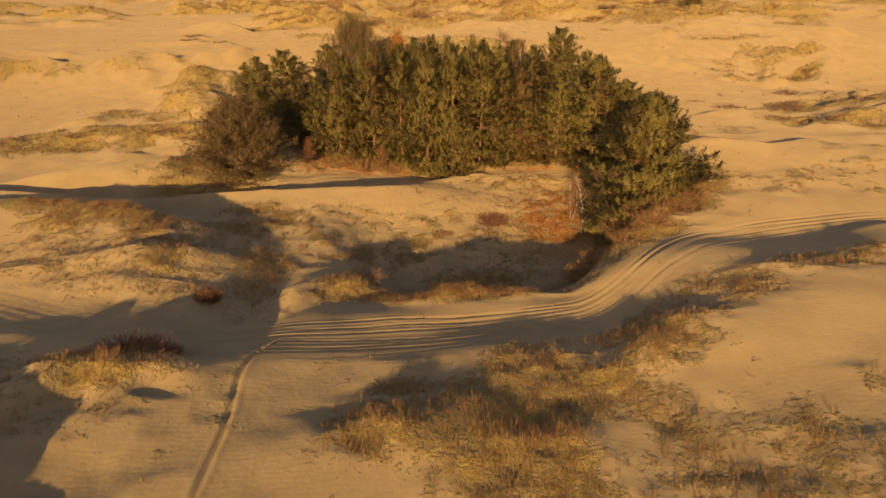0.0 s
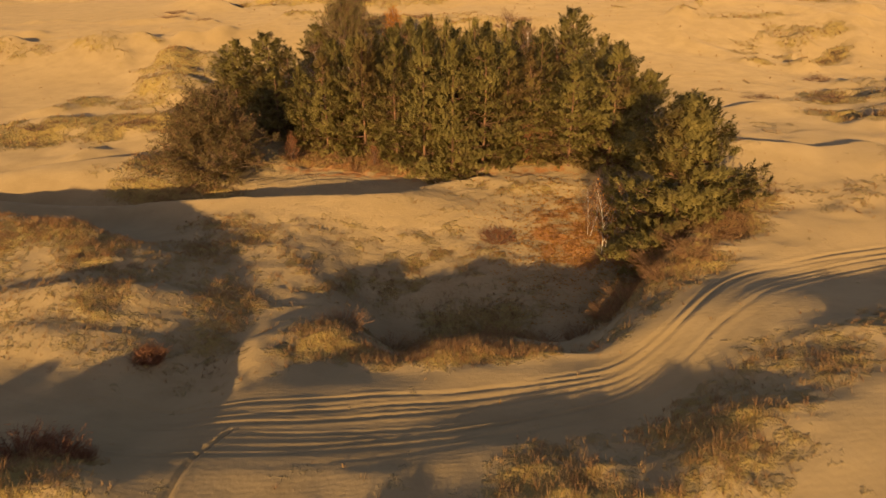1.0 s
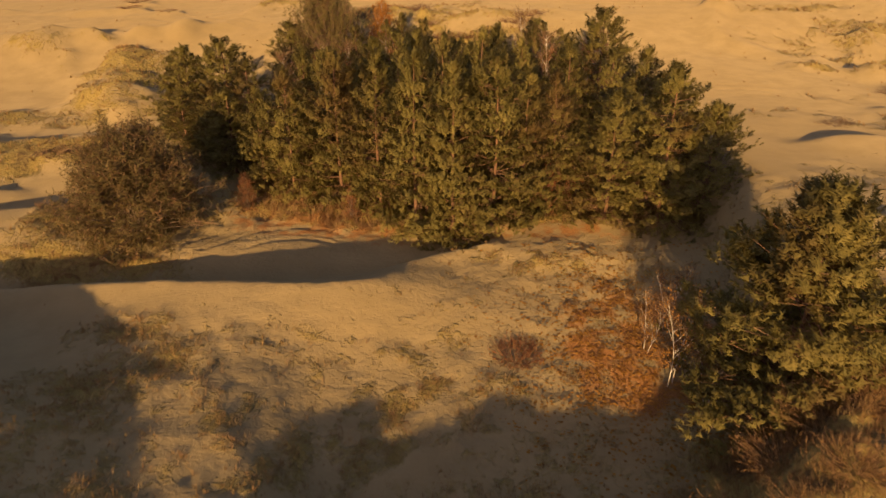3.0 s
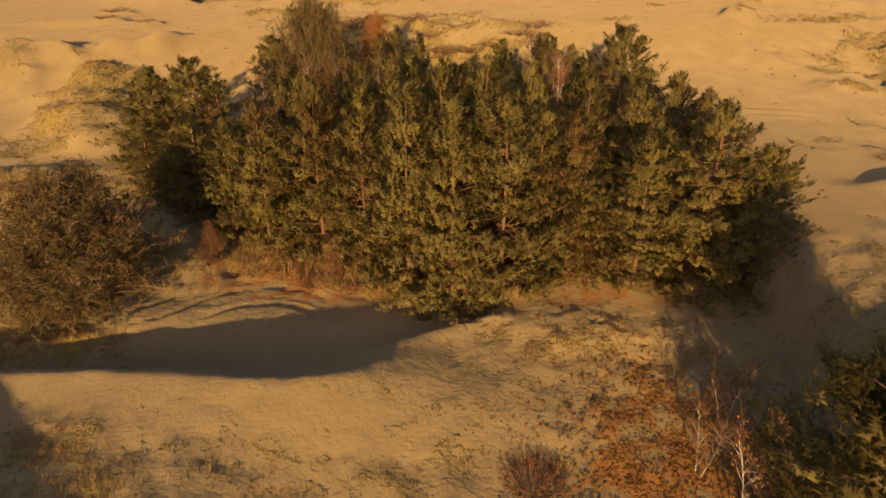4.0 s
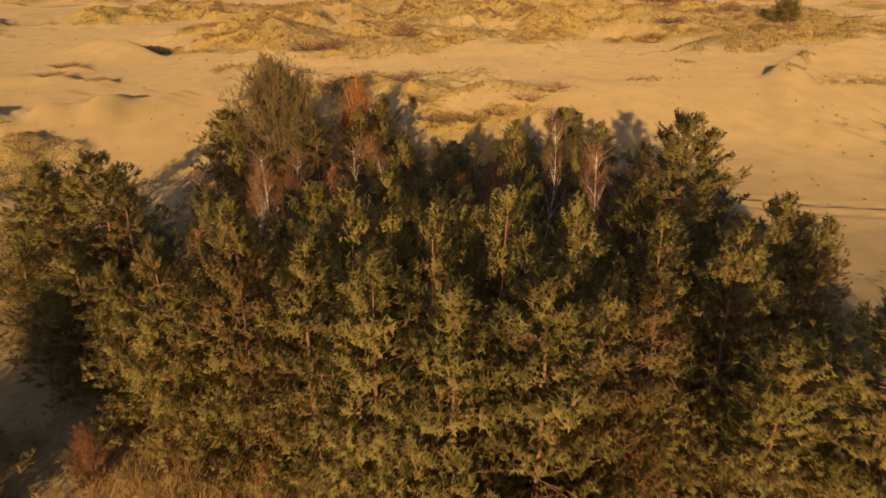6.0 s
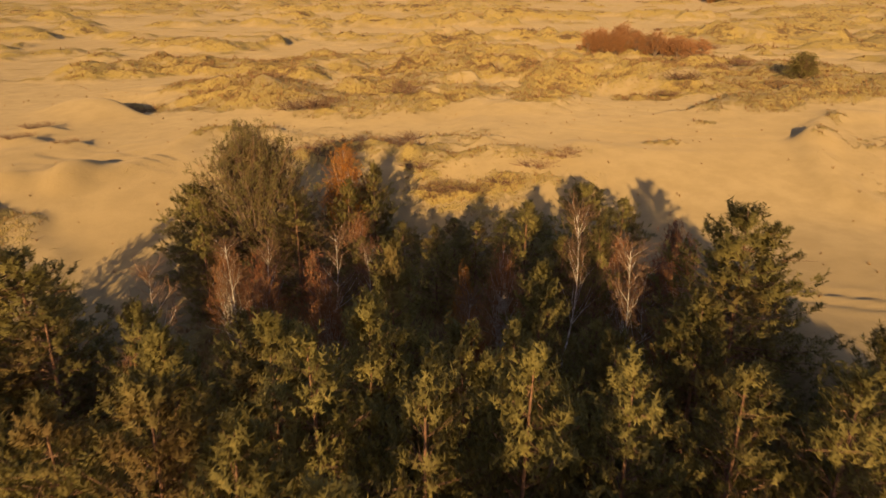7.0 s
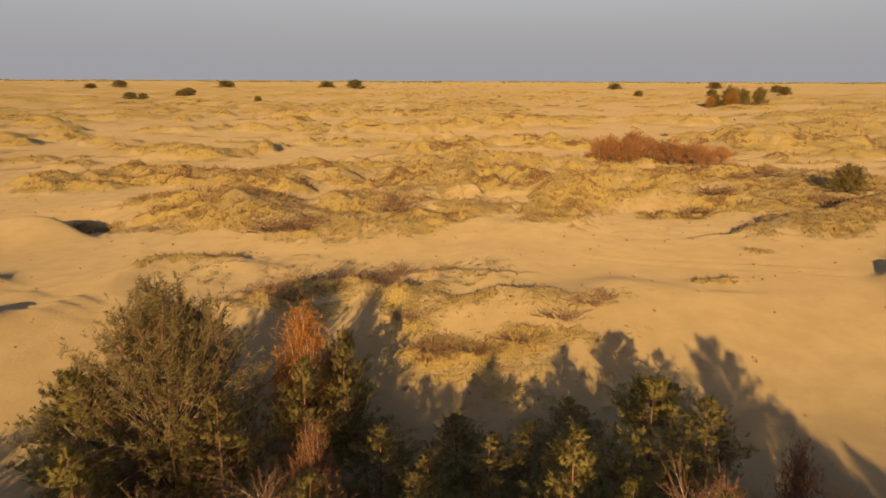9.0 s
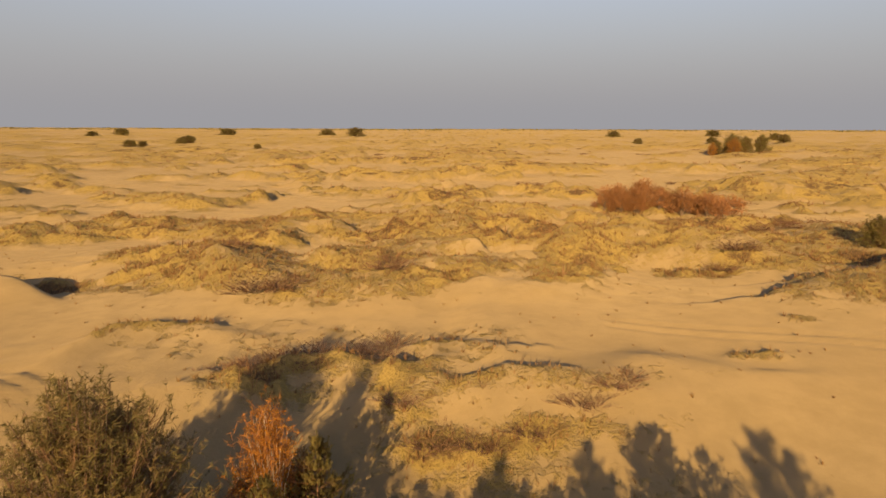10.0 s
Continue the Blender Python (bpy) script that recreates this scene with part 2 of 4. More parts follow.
def lumps(x, y):
    """Noise whose high parts are the overgrown heaps of the dune field."""
    wx, wy = x + 5 * rough(x, y, 13, 9), y * 1.25 + 4 * rough(x, y, 11, 5)
    return 0.46 * rough(wx, wy, 23, 0) + 0.40 * rough(wx, wy, 10.5, 1) + 0.24 * rough(wx, wy, 4.6, 2) + 0.12 * rough(x, y, 2.1, 7)


def hummocks(x, y):
    """Overgrown heaps of sand with bare flats between, 0 to 1."""
    return step(-0.1, 0.55, lumps(x, y))


RIDGES = (
    # the long dune behind the wood, its brown western slope and its eastern tip
    ([(-28, 130, 1.0), (-22.5, 126, 2.3), (-18, 120.5, 2.5), (-11, 114.8, 1.6), (-4, 115, 1.5), (3, 118.3, 1.0)], 4.6, 8.0),
    # the heaps right behind the wood
    ([(-12.5, 93.5, 0.4), (-8.0, 95.6, 1.0), (-3.4, 95.6, 0.9)], 3.2, 1.6),
    ([(-1.0, 93, 0.7), (0.2, 99.0, 0.75), (3.6, 97.2, 0.5)], 2.6, 1.2),
    ([(-1.0, 92, 0.6), (4.0, 92.6, 0.9), (8.0, 92.2, 0.7), (11.5, 94.8, 0.55), (15, 93.4, 0.4)], 3.6, 1.8),
    # the bowl east of the sandy valley
    ([(9.5, 114.6, 0.7), (13, 125, 1.6), (20.5, 131, 2.2), (27, 125, 1.8), (30, 119, 0.9)], 4.6, 3.6),
    # the edge of the smooth eastern slope
    ([(27.5, 108.5, 0.9), (34, 112.5, 1.5), (42, 115.5, 1.7), (54, 113, 1.4)], 6.5, 2.0),
    ([(-21, 98.4, 0.3), (-20.2, 103, 0.7), (-15.5, 104, 0.5), (-12, 103, 0.2)], 1.6, 1.2),
    ([(-17, 163, 1.1), (-3, 158, 1.3), (7, 155, 0.8)], 5.0, 3.0),
    ([(46, 178, 0.8), (54, 187, 1.6), (76, 211, 2.6), (103, 236, 3.2)], 9.0, 6.0),
    # small crests on the eastern plateau
    ([(22.4, 42.0, 0.4), (24.6, 38.2, 0.7), (27.5, 36.2, 0.6)], 3.2, 0.9),
    ([(15.6, 41.4, 0.5), (18.8, 42.2, 0.4)], 2.2, 0.7),
)


def ridges(x, y):
    z = np.zeros_like(x)
    for stops, front, back in RIDGES:
        z = np.maximum(z, spine(x + 0.8 * rough(x, y, 4, 3), y + 0.8 * rough(x, y, 4, 8), stops, front, back))
    return z


def growth(x, y):
    """How densely dry grass covers the ground, 0 to 1; some patches also darken shaded ground."""
    wide = 0.5 * rough(x, y * 1.5, 14, 3) + 0.35 * rough(x, y * 1.3, 5, 4) + 0.25 * rough(x, y, 1.7, 5)
    far = beyond(x, y)
    back = step(84, 90, y)
    grown = np.maximum(step(-0.06, 0.26, lumps(x, y)) * (1 - 0.85 * back * step(136, 112, y)), back * step(0.25, 0.8, ridges(x, y)))
    v = 0.32 * step(0.05, 0.75, wide + 0.1) * (1 - far) + np.maximum(far, back) * (grown * (0.70 + 0.36 * rough(x, y * 1.3, 6, 6) + 0.3 * rough(x, y, 2.3, 8)) * (1 - 0.5 * mound(x, y, 5, 92, 9, 5)) + 0.35 * step(0.2, 0.7, wide) * step(120, 150, y))
    v = v * (1 - 0.9 * step(60, 68, y) * (1 - step(86, 92, y)) * step(27, 19, np.abs(x)))
    lumpy = 0.65 + 0.6 * rough(x, y, 2.2, 6)
    # cover near (2..9, 30): moss and scrub, made denser to deepen the hollow's shade
    for cx, cy, sx, sy, turn, k in (
            (3.2, 15.5, 4.0, 4.6, 20, 0.85), (-2.2, 14.6, 2.0, 2.2, 0, 0.75), (8.6, 21.8, 4.8, 1.5, 28, 1.1), (5.0, 18.6, 3.2, 1.8, 20, 0.9), (-1.0, 17.6, 1.2, 0.8, 0, 0.6),
            (-11.5, 18.2, 3.2, 1.3, 10, 0.75), (-9.8, 19.8, 1.6, 0.6, 0, 0.9), (-18.5, 35.0, 9.0, 2.4, -22, 1.0), (-12, 33.5, 3.5, 2.0, 0, 0.7), (0.6, 25.8, 6.0, 0.9, 8, 1.0),
            (8.0, 29.0, 1.6, 2.6, -25, 0.9), (5.6, 29.4, 3.2, 1.8, 0, 1.0), (10.5, 31.5, 2.0, 3.0, -30, 0.9), (9.5, 12.5, 3.0, 3.0, 0, 0.5), (13.5, 15.5, 2.5, 1.6, 0, 0.55), (-16, 46, 4.0, 3.0, 0, 0.8), (11.2, 33.5, 2.6, 4.2, -30, 1.7), (-11, 36.5, 3.0, 2.5, 0, 0.8),
            (-17, 52, 5.0, 5.0, 0, 0.75), (-31, 59.5, 12.0, 3.0, 12, 1.25), (36.5, 88.5, 7.0, 10.0, 0, 0.5), (40.5, 81.5, 4.0, 1.2, 42, 1.2), (31, 98, 4.0, 0.9, 55, 1.1), (29, 51.0, 4.5, 2.2, -20, 1.25), (-28, 70, 10.0, 2.0, 5, 0.8), (14.5, 24.5, 3.6, 1.2, 20, 0.95), (-22, 28, 6.0, 2.0, 0, 0.5), (-9.5, 29.0, 4.5, 4.5, 0, 0.62), (-4.6, 26.6, 1.8, 1.6, 0, 0.8),
            (32, 58, 6.0, 2.6, -20, 1.3), (42, 88, 4.0, 1.6, 20, 1.1), (33, 82, 3.0, 1.2, -10, 0.8), (50, 104, 3.0, 5.0, 0, 1.0), (32, 77, 2.6, 0.8, -25, 1.0), (22, 62, 4.0, 1.5, 0, 0.6), (-6.0, 28.0, 1.5, 1.2, 0, 0.6), (2.4, 30.0, 6.2, 2.6, 8, 0.9), (8.6, 31.0, 2.6, 3.4, -20, 1.7), (2, 83.5, 9.5, 5.5, 0, 0.5), (-7.0, 94.4, 5.0, 2.2, 8, 1.15), (-1, 93, 2.0, 4.5, 0, 0.8), (3, 88.6, 6.0, 1.0, 0, 1.1),
            # the first patch here paints the western pit's shadow with dense dark cover
            (-33.5, 120.5, 4.4, 1.8, -35, 2.0), (-24, 119, 4.0, 4.5, 35, 1.0), (-8, 111.5, 5.0, 1.0, 0, 1.15), (-17, 104.5, 4.0, 0.8, 12, 1.0), (3.4, 117.6, 1.0, 1.6, 0, 1.1), (21, 119.5, 6.0, 2.0, -8, 1.0), (24.5, 124.5, 1.8, 1.3, 0, 1.4), (36, 120.5, 6.0, 3.6, 0, 1.35), (30, 110.4, 2.2, 1.0, 30, 1.2),
            (8, 121, 1.6, 4.0, 25, 0.6), (44, 148, 9.0, 3.0, 0, 1.3), (-3, 141, 8.0, 1.6, 0, 0.9), (17.5, 96.2, 1.6, 0.8, 0, 0.7), (23.4, 102.2, 1.6, 0.8, -20, 0.8)):
        v = np.maximum(v, k * np.clip(1.5 * mound(x, y, cx, cy, sx, sy, turn), 0, 1) * lumpy)
    sparse = (0.56 * mound(x, y, -2, 35, 10, 5) + 0.5 * mound(x, y, 5, 44, 7, 4)) * (0.6 + 0.5 * rough(x, y, 1.2, 7) + 0.5 * rough(x, y, 0.45, 9))
    v = np.maximum(v, sparse)
    forest = np.exp(-((x - 0.5) / 12.5) ** 6 - ((y - 63) / 15) ** 6)
    v = np.maximum(v, forest * step(48.5, 50.5, y + 0.35 * np.minimum(x + 2, 0)) * 1.25)
    keep = 1 - 0.95 * np.exp(-((y - track_line(x)) / 1.7) ** 4) * (np.abs(x) < 30)
    return np.clip(v * keep, 0, 1.4)


def leaf_fall(x, y):
    """Fallen orange leaves."""
    return np.clip(1.5 * mound(x, y, 7.2, 38.0, 3.5, 4.0, -25) + 0.4 * mound(x, y, 6.5, 44, 1.5, 3.0) + 0.6 * mound(x, y, -6, 50.8, 6.0, 1.9, -6) + 0.75 * mound(x, y, 6, 48.6, 8.5, 1.9) + 0.6 * mound(x, y, -8, 52.5, 5.0, 2.4, -20), 0, 1) * (0.6 + 0.3 * rough(x, y, 1.1, 8) + 0.35 * rough(x, y, 0.4, 2))


def footsteps(x, y):
    """Where the sand is pitted by steps and sparse stalks."""
    return np.clip(mound(x, y, -1, 36, 10, 7) + mound(x, y, 6, 45, 8, 4) + mound(x, y, -9, 48, 6, 5) + 0.6 * mound(x, y, -16, 92, 8, 6), 0, 1)


def rut(u, depth, width=0.13, berm=0.55):
    return depth * (-np.exp(-(u / width) ** 2) + berm * np.exp(-((np.abs(u) - 2.0 * width) / (0.8 * width)) ** 2))


def ruts(x, y):
    z = np.zeros_like(x)
    slope = np.gradient(track_line(np.linspace(-40, 40, 801)), 0.1)
    lean = np.sqrt(1 + np.interp(x, np.linspace(-40, 40, 801), slope) ** 2)
    across = (y - track_line(x)) / lean
    inside = (np.abs(across) < 3) & (np.abs(x) < 34)
    narrow = 1 - 0.38 * step(1, 9, x)
    for k in range(13):
        wander = (-1.45 + 0.24 * k + 0.3 * np.sin(0.13 * x + k * 2.9) + 0.07 * np.sin(0.41 * x + 1.7 * k)) * narrow
        z += np.where(inside, rut(across - wander, 0.012 + 0.026 * ((k * 37) % 5) / 4, 0.065, 0.6) * step(-0.9, 0.3, np.sin(0.16 * x + 2.2 * k) + 0.4), 0)
    z += np.where(inside, -0.05 * np.exp(-(across / 1.4) ** 4), 0)
    # a single wheel's trail up to the track
    way = np.interp(y, *TRAIL)
    z += np.where((y < 21.4) & (y > 8), rut(x - way, 0.075, 0.075, 0.3), 0)
    # turning loops beside the pines
    for cx, cy, r, a0, a1 in ((-13.3, 50.6, 2.1, -70, 100), (-13.3, 50.6, 3.4, -70, 95), (-7.2, 47.2, 3.5, 40, 150), (-7.0, 46.5, 2.7, 30, 150), (3.5, 43.5, 3.5, 20, 110)):
        d, a = np.hypot(x - cx, y - cy), np.degrees(np.arctan2(y - cy, x - cx))
        z += np.where((a > a0) & (a < a1) & (np.abs(d - r) < 1), rut(d - r, 0.075, 0.13), 0)
    # straight trails down the hump
    for x0, y0, x1, y1 in ((3.2, 38.5, 9.6, 46.5), (3.9, 38.3, 10.3, 46.3), (0.4, 42.8, 7.5, 46.2)):
        L = math.hypot(x1 - x0, y1 - y0)
        ux, uy = (x1 - x0) / L, (y1 - y0) / L
        s, d = (x - x0) * ux + (y - y0) * uy, -(x - x0) * uy + (y - y0) * ux
        z += np.where((s > 0) & (s < L), rut(d + 0.1 * np.sin(s), 0.035, 0.12), 0)
    # broad old tracks behind the wood
    for x0, y0, x1, y1 in ((-19, 94.6, -31, 100.5), (-19, 93.4, -31, 97.2), (-18.5, 92.2, -31, 95.0), (11, 102.6, 26, 96), (11, 104.2, 26, 97.4), (16, 72, 25, 69), (16, 73.4, 25, 70.2)):
        L = math.hypot(x1 - x0, y1 - y0)
        ux, uy = (x1 - x0) / L, (y1 - y0) / L
        s, d = (x - x0) * ux + (y - y0) * uy, -(x - x0) * uy + (y - y0) * ux
        z += np.where((s > 0) & (s < L), rut(d + 0.3 * np.sin(0.4 * s), 0.09, 0.34), 0)
    return z


def relief(x, y, fine=True):
    x, y = np.asarray(x, float), np.asarray(y, float)
    # plateau, hollow and clearing
    plateau = 3.25 + 0.06 * np.clip(21 - y, -2, 12) + 1.0 * step(5, 11, x) + 0.5 * step(10, 16, x) * step(26, 20, y) - 0.8 * step(19, 26, y) * step(9, 5, x)
    west = step(-1, -7, x)
    east = step(11, 15, x)
    w = 4.5 + 11.5 * west + 36.0 * east
    low = 0.05 + 0.45 * west * step(52, 46, y) + 0.9 * step(29, 40.5, y)
    lee = (1.2 + 0.3 * west) * step(0, 2.4, y - crest(x)) * step(4, 0.5, x) + 0.55 * step(44, 49, y) * step(0.5, 4, x)
    low = low - lee
    behind = np.exp(-(x / 9.0) ** 4)
    low = low + 2.6 * (step(81.5, 95, y) * behind + step(76, 96, y) * (1 - behind)) + 0.5 * step(11, 16, x) * step(60, 30, y) * step(20, 40, y)
    down = (y - rim(x)) / w
    down = step(0, 1, down) * (1 - east) + np.clip(down, 0, 1) * east
    z = plateau * (1 - down) + low * down
    # rims, heaps and hollows
    z += 0.12 * np.exp(-((y - rim(x) + 1.3) / 1.2) ** 2) * step(-5, -2, x) * step(12, 8, x)
    z += 0.5 * dune(x, y, -12.6, 17.6, 4.0, 1.6, 1.3, 6)
    z += 0.62 * dune(x, y, -1.2, 15.2, 2.9, 2.6, 1.5, 10) + 0.25 * mound(x, y, 3.0, 14.2, 3.0, 3.0)
    z += 0.45 * dune(x, y, 7.8, 19.5, 4.6, 2.2, 1.3, 24) + 0.5 * dune(x, y, 15.0, 24.5, 4.0, 3.5, 1.3, 12) + 0.35 * dune(x, y, 18.5, 28.0, 2.0, 2.0, 0.9, 20)
    # unseen dune left of the view, added for the shadow it throws into sight
    z += 1.9 * dune(x, y, -15.0, 9.5, 4.5, 3.0, 2.0, 5)
    z += 1.25 * dune(x, y, -19.2, 36.0, 8.2, 4.0, 1.3, -20) - 1.15 * mound(x, y, -18.5, 39.8, 6.5, 2.8, -8)
    z += 0.5 * dune(x, y, -12.8, 29.4, 2.6, 1.6, 0.8, 12)
    z += 0.3 * dune(x, y, -5.0, 26.2, 2.2, 1.6, 1.3, -10)
    # the two dips are shaped to give a dark band where a shadow falls
    z += 0.35 * mound(x, y, -8.9, 18.7, 1.5, 1.0) - 0.5 * mound(x, y, -7.9, 24.4, 1.6, 4.2, -4) - 0.45 * mound(x, y, -6.4, 30.2, 1.8, 4.0, -20) + 0.12 * dune(x, y, -4.9, 27.4, 1.6, 1.4, 1.8, 0)
    z += 0.5 * mound(x, y, -16, 29, 3, 1.4, 15) + 0.35 * mound(x, y, -13.5, 26.5, 1.6, 0.9)
    z += 1.1 * dune(x, y, -23, 50, 7.5, 4, 1.2, 24) + 1.0 * dune(x, y, -29, 62, 9, 4, 2.5, 10)
    z += 0.6 * dune(x, y, 27.5, 49.8, 2.6, 2.0, 0.8, 35) + 0.5 * dune(x, y, 22.5, 54.4, 2.6, 2.0, 0.8, 0)
    # a blown-out ring of sand east of the wood
    ring = np.hypot((x - 36.5) / 9.0, (y - 88.5) / 12.5)
    z += 0.5 * np.exp(-((ring - 1 - 0.12 * rough(x, y, 6, 5)) / 0.15) ** 2) - 0.4 * np.exp(-2 * ring * ring)
    # behind the wood
    z += ridges(x, y) - 1.3 * mound(x, y, -35, 121, 5.0, 3.2, -35) + 1.7 * dune(x, y, -35.2, 116.6, 5.4, 4.0, 0.9, -28)
    z += 0.5 * dune(x, y, -35, 101, 2.2, 1.6, 0.7, 5) + 0.45 * dune(x, y, -30.5, 100, 1.8, 1.5, 0.7, -5) + 0.5 * dune(x, y, -36, 106, 2.4, 1.6, 0.7, 0)
    z += 0.8 * dune(x, y, 28.6, 95, 1.3, 2.0, 0.8, 10) - 0.5 * mound(x, y, 20, 122.5, 5, 3.5)
    z += 0.6 * dune(x, y, 24, 78, 8, 7.0, 6.0, -10) + 1.0 * dune(x, y, -34, 88, 9, 5.0, 3.0, 6) + 1.0 * dune(x, y, 8.8, 138, 3.4, 2.4, 3.0, 0)
    z += 1.2 * step(15, 40, x) * step(70, 100, y) * step(125, 105, y)
    # the dune field beyond
    out = beyond(x, y)
    tall = (1.75 + 0.6 * rough(x, y, 60, 4)) * (1 - 0.75 * step(134, 112, y) * step(90, 97, y) * step(60, 40, np.abs(x)))
    high = hummocks(x, y)
    z += out * (tall * (high + 0.35 * high * rough(x, y * 1.1, 7, 4) + 0.22 * high * rough(x + rough(x, y, 2, 3), y * 1.1, 3.2, 7)) + 0.5 * rough(x, y * 1.2, 75, 10) + 0.08 * rough(x, y, 16, 8) - 0.35)
    z += out * 2.0 * rough(x, y, 190, 10) * step(110, 200, np.hypot(x, y)) + 1.5 * step(150, 900, np.hypot(x, y))
    z += (0.07 * rough(x, y, 6, 11) + 0.04 * rough(x, y * 1.3, 3.1, 2)) * (1 - 0.6 * step(60, 80, y))
    if fine:
        v = growth(x, y)
        near = step(330, 200, y) * step(150, 80, np.abs(x))
        z += near * v * (0.20 * rough(x, y, 1.9, 9) + 0.13 * rough(x, y, 0.9, 4) + 0.08 * rough(x, y, 0.42, 6))
        wild = 1 + 0.7 * step(80, 95, y)
        z += near * v * wild * (0.34 * (0.4 - np.abs(rough(x + rough(x, y, 2, 3), y * 1.2, 2.7, 0))) + 0.2 * (0.4 - np.abs(rough(x, y * 1.2, 1.3, 1))))
        # frays the unseen dune's crest to roughen its shadow; also lumps the heap beside it
        z += (0.35 * rough(x, y, 1.7, 10) + 0.5 * (0.4 - np.abs(rough(x, y, 1.1, 3)))) * np.clip(1.6 * mound(x, y, -13, 10, 5, 4) + mound(x, y, -12, 17.5, 3.5, 1.5), 0, 1)
        z += footsteps(x, y) * (0.018 * rough(x, y, 0.55, 5) + 0.022 * rough(x, y, 0.3, 8))
        z += ruts(x, y)
    return z


def lift(x, y):
    """How much the plateau stands above the first plan, and the clearing below it."""
    slow = step(-1, -5, x)
    return 0.62 * (step(28.5, 24.5, y) * (1 - slow) + step(37, 22, y) * slow) * step(-22, -14, x) - 0.75 * mound(x, y, -3.5, 25.6, 2.0, 2.4) - 0.55 * step(31, 41, y) * step(48, 44.5, y) * (1 - 1.5 * mound(x, y, -3.5, 42.6, 4.5, 2.6)) * step(12, 9, x)


def on_plan(x, y):
    """The place on the first plan that belongs to a place on the lifted ground."""
    x, y = np.asarray(x, float), np.asarray(y, float)
    k = 1 - lift(x, y) / 13.5
    return x / k, y / k


def ground(x, y, fine=True):
    return relief(*on_plan(x, y), fine) + lift(np.asarray(x, float), np.asarray(y, float))


def cover(x, y):
    return growth(*on_plan(x, y))


def litter(x, y):
    return leaf_fall(*on_plan(x, y))


def trodden(x, y):
    return footsteps(*on_plan(x, y))


def lines(stops):
    """Grid lines whose spacing runs smoothly through the stops (place, spacing)."""
    places, gaps = [s[0] for s in stops], [s[1] for s in stops]
    out = [places[0]]
    while out[-1] < places[-1]:
        out.append(out[-1] + float(np.interp(out[-1], places, gaps)))
    return np.array(out)


def grid_mesh(name, xs, ys):
    gx, gy = np.meshgrid(xs, ys)
    z, v, l, p = ground(gx, gy), cover(gx, gy), litter(gx, gy), trodden(gx, gy)
    nx, ny = len(xs), len(ys)
    co = np.stack([gx, gy, z], -1).reshape(-1, 3)
    i = (np.arange(ny - 1)[:, None] * nx + np.arange(nx - 1)[None]).ravel()
    quads = np.stack([i, i + 1, i + 1 + nx, i + nx], 1)
    me = bpy.data.meshes.new(name)
    me.vertices.add(len(co))
    me.vertices.foreach_set("co", co.ravel())
    me.loops.add(quads.size)
    me.loops.foreach_set("vertex_index", quads.ravel())
    me.polygons.add(len(quads))
    me.polygons.foreach_set("loop_start", np.arange(len(quads)) * 4)
    me.polygons.foreach_set("use_smooth", np.ones(len(quads), bool))
    me.update(calc_edges=True)
    for key, values in (("cover", v), ("litter", l), ("pits", p)):
        me.attributes.new(key, "FLOAT", "POINT").data.foreach_set("value", values.ravel())
    return me


sheet = grid_mesh("ground", lines([(-3600, 160), (-600, 28), (-160, 4.5), (-90, 1.7), (-50, 0.75), (-18, 0.22), (-7.4, 0.2), (-7.0, 0.075), (-5.0, 0.075), (-4.7, 0.2), (2, 0.2), (4, 0.13), (13, 0.13), (17.5, 0.22), (50, 0.75), (90, 1.7), (160, 4.5), (600, 28), (3600, 160)]),
                  lines([(-300, 30), (-20, 4), (8, 0.2), (16.5, 0.18), (18, 0.09), (30, 0.095), (32, 0.2), (49, 0.24), (60, 0.45), (85, 0.45), (140, 0.5), (200, 1.1), (300, 2.6), (500, 7), (4200, 110)]))
sheet.materials.append(SAND)
tagged(new("ground", sheet), "rolling yellow sand dunes with wheel ruts and patchy dry grass", "dunes", kind="structure")


def height(x, y):
    return float(ground(np.array([x]), np.array([y]))[0])


# ---- building plants ----
def link(name, verts, faces, mat, parent=None, label="", smooth=False, normals=None):
    me = bpy.data.meshes.new(name)
    me.from_pydata(verts, [], faces)
    me.materials.append(mat)
    if smooth:
        me.polygons.foreach_set("use_smooth", [True] * len(me.polygons))
    me.update()
    if normals:
        me.normals_split_custom_set_from_vertices(normals)
    ob = new(name, me)
    if parent is not None:
        ob.parent = parent
    if label:
        tagged(ob, label)
    return ob


